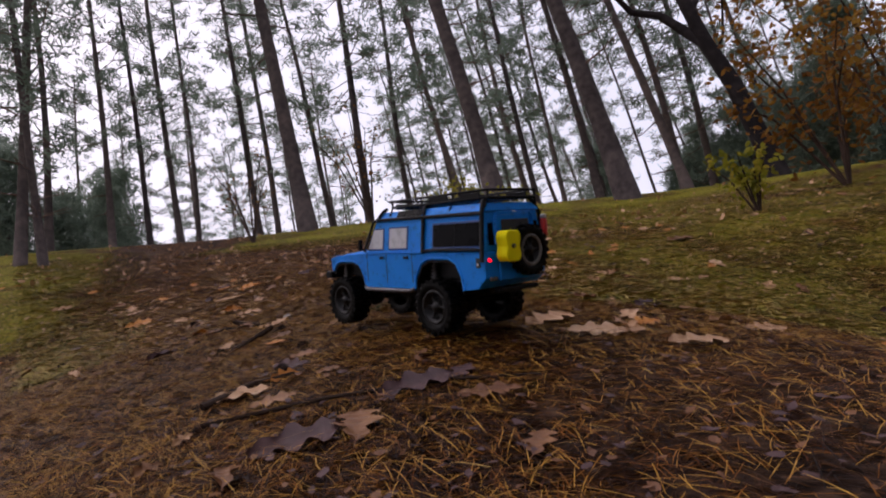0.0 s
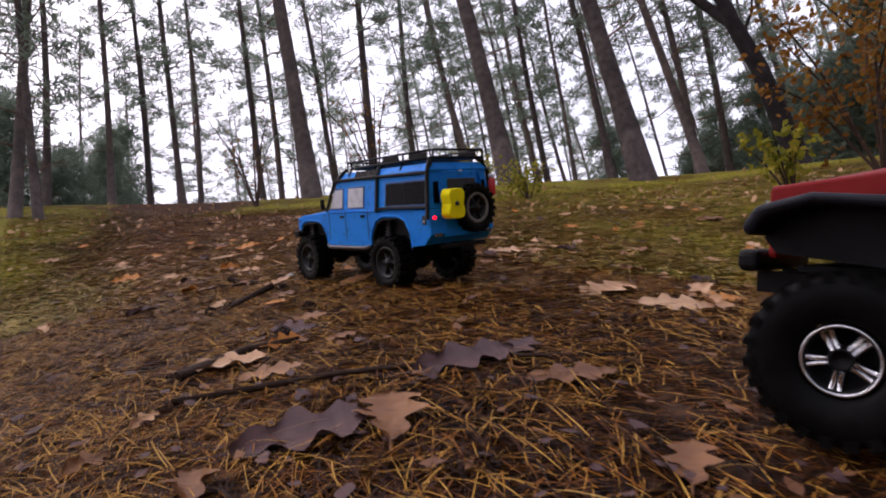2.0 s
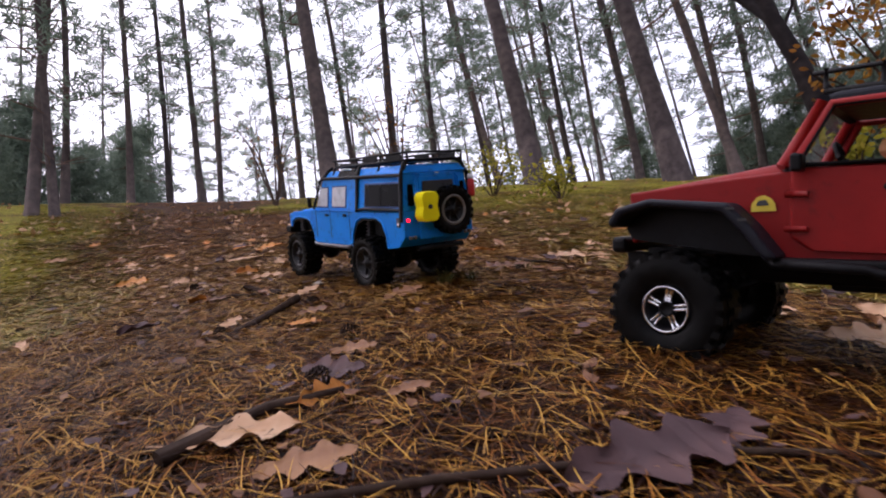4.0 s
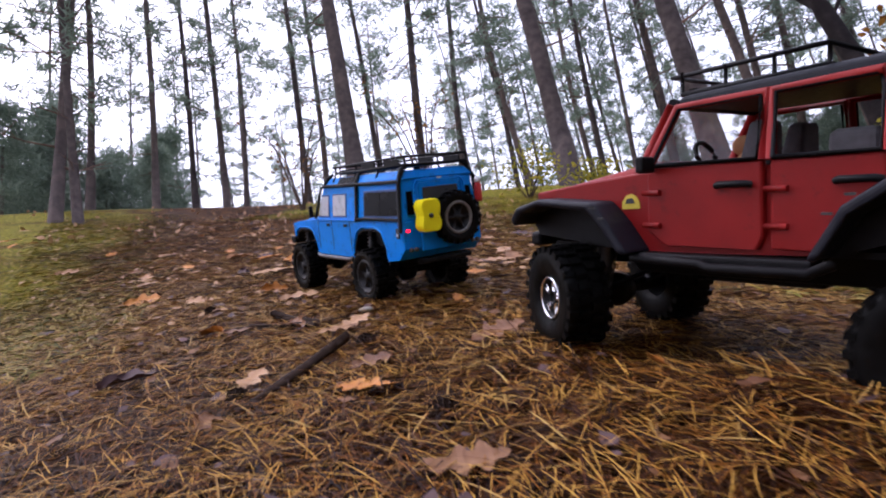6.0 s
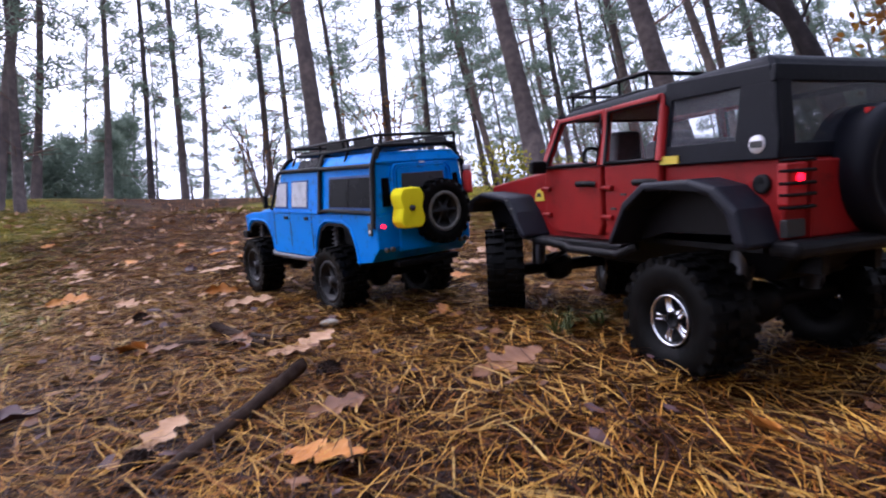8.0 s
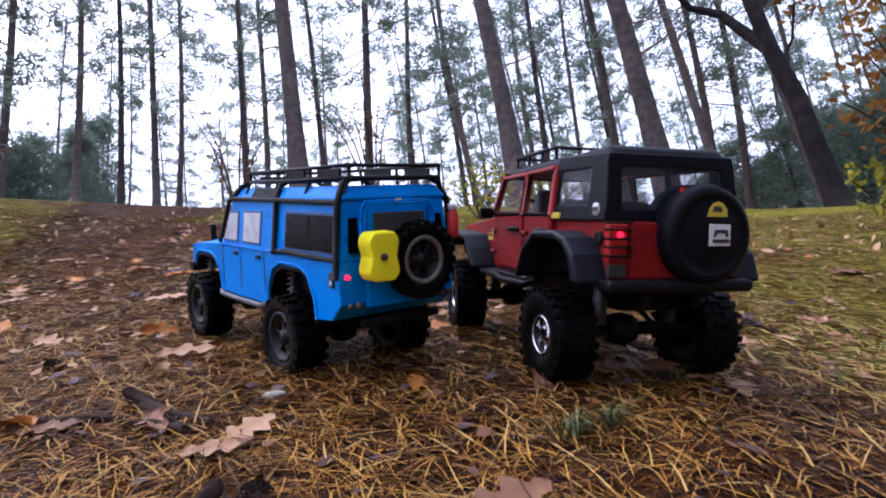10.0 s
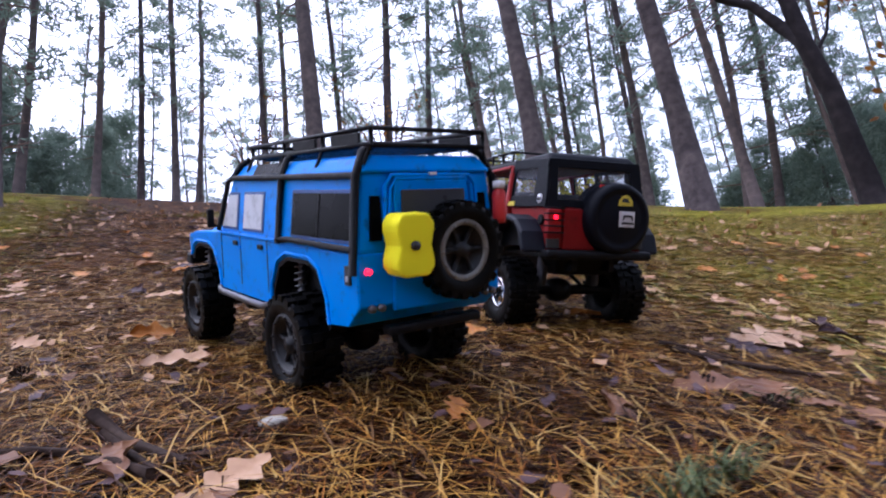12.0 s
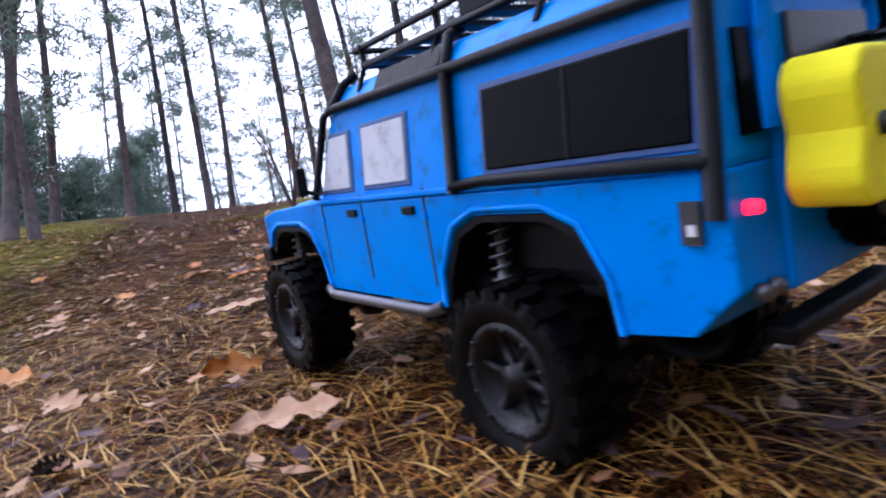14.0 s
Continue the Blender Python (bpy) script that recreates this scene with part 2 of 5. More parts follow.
def ground_material():
    """Needle litter over dark soil, with moss and thin grass higher up."""
    m, n, l, p = node_mat("needle_litter")
    co = n.new("ShaderNodeTexCoord")
    warp = n.new("ShaderNodeTexNoise")
    warp.inputs["Scale"].default_value, warp.inputs["Detail"].default_value = 7, 3
    l.new(co.outputs["Object"], warp.inputs["Vector"])
    cols = []
    for k, angle in enumerate((20, 75, 140)):
        mp = n.new("ShaderNodeMapping")
        mp.inputs["Rotation"].default_value = (0, 0, radians(angle))
        mp.inputs["Scale"].default_value = (26, 330, 40)
        add = n.new("ShaderNodeMix")
        add.data_type = "RGBA"
        add.blend_type = "ADD"
        add.inputs["Factor"].default_value = 0.16
        l.new(co.outputs["Object"], add.inputs["A"])
        l.new(warp.outputs["Color"], add.inputs["B"])
        l.new(add.outputs["Result"], mp.inputs["Vector"])
        t = n.new("ShaderNodeTexNoise")
        t.inputs["Scale"].default_value, t.inputs["Detail"].default_value = 1.0, 3
        l.new(mp.outputs["Vector"], t.inputs["Vector"])
        cols.append(t)
    mx = n.new("ShaderNodeMath")
    mx.operation = "MAXIMUM"
    l.new(cols[0].outputs["Fac"], mx.inputs[0])
    l.new(cols[1].outputs["Fac"], mx.inputs[1])
    mx2 = n.new("ShaderNodeMath")
    mx2.operation = "MAXIMUM"
    l.new(mx.outputs[0], mx2.inputs[0])
    l.new(cols[2].outputs["Fac"], mx2.inputs[1])
    fine = ramp_node(n, [(0.50, (0.008, 0.003, 0.0013)), (0.58, (0.050, 0.017, 0.004)), (0.66, (0.25, 0.100, 0.018)), (0.77, (0.46, 0.26, 0.065))])
    l.new(mx2.outputs[0], fine.inputs["Fac"])
    patch = n.new("ShaderNodeTexNoise")
    patch.inputs["Scale"].default_value, patch.inputs["Detail"].default_value = 3.2, 7
    l.new(co.outputs["Object"], patch.inputs["Vector"])
    pr = ramp_node(n, [(0.37, (0.28, 0.23, 0.20)), (0.62, (1, 1, 1))])
    l.new(patch.outputs["Fac"], pr.inputs["Fac"])
    mul = n.new("ShaderNodeMix")
    mul.data_type, mul.blend_type = "RGBA", "MULTIPLY"
    mul.inputs["Factor"].default_value = 1.0
    l.new(fine.outputs["Color"], mul.inputs["A"])
    l.new(pr.outputs["Color"], mul.inputs["B"])
    # moss: patchy, more of it up the slope and along the edges of the bare track
    moss = n.new("ShaderNodeTexNoise")
    moss.inputs["Scale"].default_value, moss.inputs["Detail"].default_value = 1.1, 9
    moss.inputs["Roughness"].default_value = 0.68
    l.new(co.outputs["Object"], moss.inputs["Vector"])
    attr = n.new("ShaderNodeAttribute")
    attr.attribute_name = "moss"
    su = n.new("ShaderNodeMath")
    su.operation = "ADD"
    l.new(moss.outputs["Fac"], su.inputs[0])
    l.new(attr.outputs["Fac"], su.inputs[1])
    mr = ramp_node(n, [(0.66, (0, 0, 0)), (0.88, (1, 1, 1))])
    l.new(su.outputs[0], mr.inputs["Fac"])
    mc = n.new("ShaderNodeTexNoise")
    mc.inputs["Scale"].default_value, mc.inputs["Detail"].default_value = 45, 8
    l.new(co.outputs["Object"], mc.inputs["Vector"])
    mcr = ramp_node(n, [(0.34, (0.026, 0.019, 0.004)), (0.45, (0.115, 0.108, 0.006)), (0.56, (0.21, 0.195, 0.010)), (0.68, (0.40, 0.29, 0.06))])
    l.new(mc.outputs["Fac"], mcr.inputs["Fac"])
    fin = n.new("ShaderNodeMix")
    fin.data_type = "RGBA"
    l.new(mr.outputs["Color"], fin.inputs["Factor"])
    l.new(mul.outputs["Result"], fin.inputs["A"])
    l.new(mcr.outputs["Color"], fin.inputs["B"])
    # bare churned soil on the old track up the hill, and painted shade at lower right
    bare = n.new("ShaderNodeAttribute")
    bare.attribute_name = "soil_shade"
    crumbs = n.new("ShaderNodeTexNoise")
    crumbs.inputs["Scale"].default_value, crumbs.inputs["Detail"].default_value = 24, 8
    l.new(co.outputs["Object"], crumbs.inputs["Vector"])
    crumb = ramp_node(n, [(0.34, (0.010, 0.006, 0.005)), (0.52, (0.045, 0.027, 0.020)), (0.70, (0.12, 0.070, 0.045))])
    l.new(crumbs.outputs["Fac"], crumb.inputs["Fac"])
    edge = n.new("ShaderNodeMath")
    edge.operation = "ADD"
    l.new(crumbs.outputs["Fac"], edge.inputs[0])
    l.new(bare.outputs["Fac"], edge.inputs[1])
    er = ramp_node(n, [(0.72, (0, 0, 0)), (0.98, (1, 1, 1))])
    l.new(edge.outputs[0], er.inputs["Fac"])
    soil_shade = n.new("ShaderNodeMix")
    soil_shade.data_type = "RGBA"
    l.new(er.outputs["Color"], soil_shade.inputs["Factor"])
    l.new(fin.outputs["Result"], soil_shade.inputs["A"])
    l.new(crumb.outputs["Color"], soil_shade.inputs["B"])
    l.new(soil_shade.outputs["Result"], p.inputs["Base Color"])
    p.inputs["Roughness"].default_value = 0.85
    p.inputs["Specular IOR Level"].default_value = 0.08
    bp = n.new("ShaderNodeBump")
    bp.inputs["Strength"].default_value, bp.inputs["Distance"].default_value = 0.8, 0.006
    l.new(mx2.outputs[0], bp.inputs["Height"])
    l.new(bp.outputs["Normal"], p.inputs["Normal"])
    return m


# ---- the slope ----
SLOPE = (0.6184, -0.1414, 0.3388, -0.1107, -0.0646, -0.0057, -0.0023, 0.0307, 0.0203, 0.0043)
MID = (-0.3, 1.5)


def rise(x, y):
    """Height of the hillside at arrays x, y: fitted near the track, a hill that levels off past its crest."""
    x, y = np.asarray(x, float), np.asarray(y, float)
    dx, dy = x - MID[0], y - MID[1]
    d = np.hypot(dx, dy) + 1e-9
    crest = 9.0
    de = np.where(d > crest, crest + 1.6 * (1 - np.exp(-np.maximum(d - crest, 0) / 1.6)), d)
    ex, ey = MID[0] + dx / d * de, MID[1] + dy / d * de
    ahead = np.clip((ey + 1.0) / 3.0, 0, 1)
    far = -0.086 - 0.1533 * ex + 0.3168 * ey + 0.0062 * de * de * ahead
    u, v = np.clip(x + 0.3, -3, 3), np.clip(y - 2, -3, 4)
    terms = (1, u, v, u * u, u * v, v * v, u**3, u * u * v, u * v * v, v**3)
    near = sum(c * t for c, t in zip(SLOPE, terms))
    k = np.clip((d - 1.6) / 2.6, 0, 1)
    k = k * k * (3 - 2 * k)
    lumps = 0.05 * np.sin(0.9 * x + 1.3) * np.sin(0.8 * y + 0.4) * np.clip((d - 3) / 4, 0, 1)
    dip = 0.036 * np.exp(-((x + 0.07) ** 2 + (y - 1.56) ** 2) / 0.12**2)
    hump = 0.024 * np.exp(-(((x + 0.09 + 0.5 * (y - 1.47)) / 0.17) ** 2) - ((y - 1.45) / 0.26) ** 2)
    return near * (1 - k) + far * k + lumps + hump - dip


def height(x, y):
    return float(rise(x, y))


def mesh_of(name, verts, faces, material, smooth=False):
    me = bpy.data.meshes.new(name)
    me.from_pydata(verts, [], faces)
    me.materials.append(material)
    if smooth:
        me.polygons.foreach_set("use_smooth", [True] * len(me.polygons))
    return me


def build_ground():
    n = 430
    s = np.linspace(-1, 1, n)
    gx = -0.15 + 0.95 * np.sinh(6.6 * s)
    gy = 1.9 + 1.0 * np.sinh(6.6 * s)
    X, Y = np.meshgrid(gx, gy)
    Z = rise(X, Y)
    D = np.hypot(X + 0.3, Y - 1.5)
    rough = np.zeros_like(Z)
    for f, a in ((9.0, 0.004), (23.0, 0.0035), (57.0, 0.0022)):
        rough += a * np.sin(f * X + 2.1 * np.sin(f * 0.43 * Y)) * np.sin(f * 0.9 * Y + 1.7 * np.sin(f * 0.37 * X))
    Z = Z + rough * np.clip((12 - D) / 6, 0, 1)
    verts = np.stack([X, Y, Z], -1).reshape(-1, 3)
    i = np.arange(n * n).reshape(n, n)
    faces = np.stack([i[:-1, :-1], i[:-1, 1:], i[1:, 1:], i[1:, :-1]], -1).reshape(-1, 4)
    me = bpy.data.meshes.new("ground")
    me.vertices.add(len(verts))
    me.vertices.foreach_set("co", verts.ravel())
    me.loops.add(faces.size)
    me.loops.foreach_set("vertex_index", faces.ravel())
    me.polygons.add(len(faces))
    me.polygons.foreach_set("loop_start", np.arange(len(faces)) * 4)
    me.polygons.foreach_set("loop_total", np.full(len(faces), 4))
    me.polygons.foreach_set("use_smooth", np.ones(len(faces), bool))
    me.update()
    # where moss has grown: right of the track up the slope, and far up on the left edge
    right = np.clip((X - 0.25 + 0.28 * (Y - 2.2)) / 1.2, 0, 1) * np.clip((Y - 1.9) / 1.0, 0, 1)
    left = np.clip((-X - 1.85 - 0.50 * (Y - 3.2)) / 0.4, 0, 1) * np.clip((Y - 2.2) / 1.0, 0, 1)
    top = np.clip((Y - 6.2) / 2.0, 0, 1) * np.clip((X + 3.4 + 0.1 * (Y - 7)) / 0.6, 0, 1) * 0.75 + np.clip((D - 10) / 4, 0, 1) * 0.3
    at = me.attributes.new("moss", "FLOAT", "POINT")
    at.data.foreach_set("value", np.maximum(0.27 * right, np.maximum(0.33 * left, 0.44 * top)).ravel())
    rutted = np.exp(-(((X + 3.55 + 0.5 * (Y - 6.6)) / 0.42) ** 2)) * np.clip((Y - 4.2) / 1.2, 0, 1) * np.clip((9.6 - Y) / 1.0, 0, 1)
    bend = 0.12 * np.sin(3.1 * Y + 0.6) + 0.08 * np.sin(7.3 * X)
    # shade at the lower right, put into the ground colour as a dark patch
    shade_patch = 0.95 * np.exp(-(((X - 0.55 + bend) / 0.48) ** 2) - ((Y - 0.65 + bend) / 0.75) ** 2)
    at = me.attributes.new("soil_shade", "FLOAT", "POINT")
    at.data.foreach_set("value", (0.42 * np.maximum(rutted, shade_patch)).ravel())
    me.materials.append(ground_material())
    ob = new("ground", me)
    return tagged(ob, "hillside covered in brown pine needles, leaves and moss", "ground", kind="structure")


build_ground()

# ---- mesh helpers ----


def part(name, bm, material, parent=None, label="", bevel=0.0, smooth=False):
    """Links a bmesh as one mesh object, under a thing or a part."""
    me = bpy.data.meshes.new(name)
    bm.to_mesh(me)
    bm.free()
    me.materials.append(material)
    if smooth:
        me.polygons.foreach_set("use_smooth", [True] * len(me.polygons))
    ob = new(name, me)
    if parent:
        ob.parent = parent
    if label:
        ob["label"] = label
    if bevel:
        b = ob.modifiers.new("bevel", "BEVEL")
        b.width, b.segments, b.limit_method, b.angle_limit = bevel, 3, "ANGLE", radians(35)
        b.harden_normals = False
    return ob


def hexa(bottom, top):
    """A solid between two four-cornered outlines, corners in the same order."""
    bm = bmesh.new()
    a = [bm.verts.new(v) for v in bottom]
    b = [bm.verts.new(v) for v in top]
    bm.faces.new(a[::-1])
    bm.faces.new(b)
    for i in range(len(a)):
        j = (i + 1) % len(a)
        bm.faces.new((a[i], a[j], b[j], b[i]))
    bmesh.ops.recalc_face_normals(bm, faces=bm.faces)
    return bm


def block(x0, x1, y0, y1, z0, z1, bm=None):
    add = bm or bmesh.new()
    v = [add.verts.new((x, y, z)) for z in (z0, z1) for x, y in ((x0, y0), (x1, y0), (x1, y1), (x0, y1))]
    for f in ((3, 2, 1, 0), (4, 5, 6, 7), (0, 1, 5, 4), (1, 2, 6, 5), (2, 3, 7, 6), (3, 0, 4, 7)):
        add.faces.new([v[i] for i in f])
    return add


def prism(outline, y0, y1, shift=0.0):
    """An outline in x and z, drawn across from y0 to y1. shift: how far the upper edge leans in, per metre of height above 0.16."""
    bm = bmesh.new()
    lean = lambda z: shift * max(z - 0.16, 0)  # noqa: E731
    a = [bm.verts.new((x, y0 - math.copysign(lean(z), y0), z)) for x, z in outline]
    b = [bm.verts.new((x, y1 - math.copysign(lean(z), y1), z)) for x, z in outline]
    for tri in geometry.tessellate_polygon([[Vector((x, 0, z)) for x, z in outline]]):
        bm.faces.new([a[k] for k in tri])
        bm.faces.new([b[k] for k in tri[::-1]])
    for i in range(len(a)):
        j = (i + 1) % len(a)
        bm.faces.new((a[j], a[i], b[i], b[j]))
    bmesh.ops.recalc_face_normals(bm, faces=bm.faces)
    return bm


def tube(points, r, sides=8, bm=None, taper=1.0):
    """A round bar along a line of points."""
    add = bm or bmesh.new()
    pts = [Vector(p) for p in points]
    rings = []
    for i, p in enumerate(pts):
        way = (pts[min(i + 1, len(pts) - 1)] - pts[max(i - 1, 0)]).normalized()
        side = way.cross(Vector((0.31, 0.17, 0.93))).normalized()
        up = side.cross(way)
        rad = r * (1 + (taper - 1) * i / max(len(pts) - 1, 1))
        rings.append([add.verts.new(p + rad * (math.cos(2 * math.pi * k / sides) * side + math.sin(2 * math.pi * k / sides) * up)) for k in range(sides)])
    for a, b in zip(rings, rings[1:]):
        for k in range(sides):
            f = add.faces.new((a[k], a[(k + 1) % sides], b[(k + 1) % sides], b[k]))
            f.smooth = True
    add.faces.new(rings[0])
    add.faces.new(rings[-1][::-1])
    return add


def lathe(profile, sides=32, centre=(0, 0, 0), bm=None, caps=False):
    """Turns a line of (radius, y) round the y axis."""
    add = bm or bmesh.new()
    c = Vector(centre)
    rings = []
    for r, y in profile:
        rings.append([add.verts.new(c + Vector((r * math.cos(2 * math.pi * k / sides), y, r * math.sin(2 * math.pi * k / sides)))) for k in range(sides)])
    for a, b in zip(rings, rings[1:]):
        for k in range(sides):
            f = add.faces.new((a[k], a[(k + 1) % sides], b[(k + 1) % sides], b[k]))
            f.smooth = True
    if caps and profile[0][0] > 1e-4:
        add.faces.new(rings[0][::-1])
    if caps and profile[-1][0] > 1e-4:
        add.faces.new(rings[-1])
    return add


def thing(name, m, label, category, group="", kind=""):
    ob = new(name)
    ob.empty_display_size = 0.05
    ob.matrix_world = m
    return tagged(ob, label, category, group, kind)


def mirrored(points):
    return [(x, -y, z) for x, y, z in points]


def arch(cx, r, z0, steps=9, flat=1.0):
    """Points of a wheel arch from the rear foot over the top to the front foot."""
    return [(cx + r * math.cos(a), z0 + flat * r * math.sin(a)) for a in [math.pi * (1 - k / steps) for k in range(steps + 1)]]

# ---- wheels ----


def tyre_mesh(r, w, deep, rim=0.60):
    """The carcass of a tyre round the y axis."""
    h = w / 2
    return lathe([(r * rim, -h * 0.78), (r * (rim + 0.1), -h * 0.98), (r * 0.86, -h), (r * 0.955, -h * 0.86), (r - deep, -h * 0.5), (r - deep, h * 0.5), (r * 0.955, h * 0.86), (r * 0.86, h), (r * (rim + 0.1), h * 0.98), (r * rim, h * 0.78)], 40)


def add_tread(wheel, r, w, lugs, deep, blocky):
    """Two staggered rows of tread blocks and side lugs, joined."""
    h = w / 2
    bm = bmesh.new()
    for k in range(lugs):
        for side in (-1, 1):
            a = 2 * math.pi * (k + 0.25 * side) / lugs
            half = math.pi / lugs * blocky
            for y0, y1, r0, r1, skew in ((0.06, 0.52, r - deep * 1.3, r, 0.25), (0.58, 1.02, r * 0.86, r * 0.985, -0.2)):
                vs = []
                for rad in (r0, r1):
                    shrink = 1.0 if rad == r0 else 0.82
                    for yy, da in ((y0, -half), (y1, -half), (y1, half), (y0, half)):
                        t = a + da * shrink + skew * half * (yy - 0.5)
                        vs.append(bm.verts.new((rad * math.cos(t), side * h * yy, rad * math.sin(t))))
                for f in ((0, 1, 2, 3), (7, 6, 5, 4), (0, 4, 5, 1), (1, 5, 6, 2), (2, 6, 7, 3), (3, 7, 4, 0)):
                    bm.faces.new([vs[i] for i in f])
    bmesh.ops.recalc_face_normals(bm, faces=bm.faces)
    tagged(part("tread", bm, RUBBER, wheel), kind="stuff")


def beadlock_wheel(parent, x, y, z, r, w, name="wheel"):
    """Blue truck's wheel: dark spoked rim with a grey bolted ring."""
    s = 1 if y > 0 else -1
    wheel = part(name, tyre_mesh(r, w, 0.006), RUBBER, parent, "muddy black off-road tyre")
    add_tread(wheel, r, w, 20, 0.006, 0.62)
    wheel.location = (x, y, z)
    h = w / 2
    rim = lathe([(r * 0.60, -h * 0.8), (r * 0.60, h * 0.8), (r * 0.50, h * 0.72), (r * 0.47, h * 0.25), (r * 0.16, h * 0.2), (r * 0.15, h * 0.75), (0.0001, h * 0.78)], 32)
    for k in range(6):
        a = 2 * math.pi * k / 6
        tube([(r * 0.14 * math.cos(a), h * 0.45, r * 0.14 * math.sin(a)), (r * 0.5 * math.cos(a), h * 0.5, r * 0.5 * math.sin(a))], r * 0.055, 6, rim)
    if s < 0:
        bmesh.ops.scale(rim, vec=(1, -1, 1), verts=rim.verts)
        bmesh.ops.reverse_faces(rim, faces=rim.faces)
    part("rim", rim, DARKRIM, wheel, "black spoked rim")
    ring = lathe([(r * 0.50, h * 0.74), (r * 0.52, h * 0.86), (r * 0.60, h * 0.88), (r * 0.63, h * 0.78)], 32)
    for k in range(12):
        a = 2 * math.pi * k / 12
        lathe([(0.0018, h * 0.84), (0.0018, h * 0.95), (0.0001, h * 0.95)], 6, (r * 0.56 * math.cos(a), 0, r * 0.56 * math.sin(a)), ring)
    if s < 0:
        bmesh.ops.scale(ring, vec=(1, -1, 1), verts=ring.verts)
        bmesh.ops.reverse_faces(ring, faces=ring.faces)
    part("bead_ring", ring, RIMRING if name == "spare_wheel" else DARKRIM, wheel)
    return wheel


def chrome_wheel(parent, x, y, z, r, w):
    """Red truck's wheel: five double spokes in chrome, black centre."""
    s = 1 if y > 0 else -1
    wheel = part("wheel", tyre_mesh(r, w, 0.005, 0.43), RUBBER, parent, "large black off-road tyre")
    add_tread(wheel, r, w, 24, 0.005, 0.6)
    wheel.location = (x, y, z)
    h = w / 2
    q = r * 0.70
    rim = lathe([(q * 0.58, -h * 0.8), (q * 0.585, h * 0.80), (q * 0.54, h * 0.84), (q * 0.50, h * 0.76), (q * 0.48, h * 0.15), (0.0001, h * 0.1)], 40)
    spokes = bmesh.new()
    for k in range(5):
        a = 2 * math.pi * k / 5 + 0.3
        for off in (-0.13, 0.13):
            c0, c1 = a + off * 1.9, a + off
            p = [Vector((math.cos(c0) * q * 0.19, h * 0.62, math.sin(c0) * q * 0.19)), Vector((math.cos(c1) * q * 0.36, h * 0.66, math.sin(c1) * q * 0.36)), Vector((math.cos(c1) * q * 0.53, h * 0.62, math.sin(c1) * q * 0.53))]
            tube(p, q * 0.045, 6, spokes)
    hub = lathe([(q * 0.22, h * 0.30), (q * 0.20, h * 0.66), (q * 0.14, h * 0.70), (q * 0.13, h * 0.60), (0.0001, h * 0.6)], 24)
    for bm in (rim, spokes, hub):
        if s < 0:
            bmesh.ops.scale(bm, vec=(1, -1, 1), verts=bm.verts)
            bmesh.ops.reverse_faces(bm, faces=bm.faces)
    part("rim", rim, DARKRIM, wheel, "black rim barrel")
    part("spokes", spokes, CHROME, wheel, "five chrome double spokes")
    part("hub_cap", hub, BLACK, wheel)
    lip = lathe([(q * 0.575, h * 0.80), (q * 0.565, h * 0.88), (q * 0.53, h * 0.86), (q * 0.52, h * 0.78)], 40)
    if s < 0:
        bmesh.ops.scale(lip, vec=(1, -1, 1), verts=lip.verts)
        bmesh.ops.reverse_faces(lip, faces=lip.faces)
    part("rim_lip", lip, CHROME, wheel)
    return wheel


def running_gear(parent, wb, track, r, floor):
    """Frame rails, axles, gear covers, links and shocks under a body."""
    for s in (-1, 1):
        part("frame_rail", block(-wb - 0.09, wb + 0.08, s * 0.035 - 0.005, s * 0.035 + 0.005, floor - 0.012, floor + 0.008), BLACK, parent, bevel=0.001)
        for x in (-wb, wb):
            bm = tube([(x - 0.012, s * 0.052, r + 0.01), (x - 0.022, s * 0.05, floor + 0.055)], 0.010, 10)
            for k in range(7):
                z = r + 0.02 + k * 0.009
                lathe([(0.0125, -0.0016), (0.0125, 0.0016)], 12, (x - 0.014 - 0.002 * k, s * 0.052, z), bm)
            part("shock_absorber", bm, STEEL, parent)
            part("suspension_link", tube([(x, s * 0.045, r), (x - math.copysign(0.11, x), s * 0.038, floor)], 0.004, 6), BLACK, parent)
    for x in (-wb, wb):
        bm = tube([(x, -track + 0.01, r), (x, track - 0.01, r)], 0.010, 10)
        lathe([(0.0001, -0.022), (0.02, -0.016), (0.024, 0), (0.02, 0.016), (0.0001, 0.022)], 16, (x, 0.012, r), bm)
        part("axle", bm, BLACK, parent)
    part("gearbox", block(-0.07, 0.05, -0.028, 0.028, floor - 0.03, floor + 0.02), BLACK, parent, bevel=0.006)
    # black block and sheet added to stop light and darken the underside
    part("under_shade_block", hexa([(-wb - 0.05, -0.045, floor - 0.022), (wb - 0.06, -0.045, floor - 0.022), (wb - 0.06, 0.045, floor - 0.022), (-wb - 0.05, 0.045, floor - 0.022)], [(-wb - 0.085, -0.062, floor + 0.012), (wb - 0.04, -0.062, floor + 0.012), (wb - 0.04, 0.062, floor + 0.012), (-wb - 0.085, 0.062, floor + 0.012)]), BLACK, parent, bevel=0.004)
    part("under_shade_sheet", block(-wb - 0.06, wb + 0.04, -0.075, 0.075, floor + 0.010, floor + 0.016), BLACK, parent)


# ---- the blue truck ----


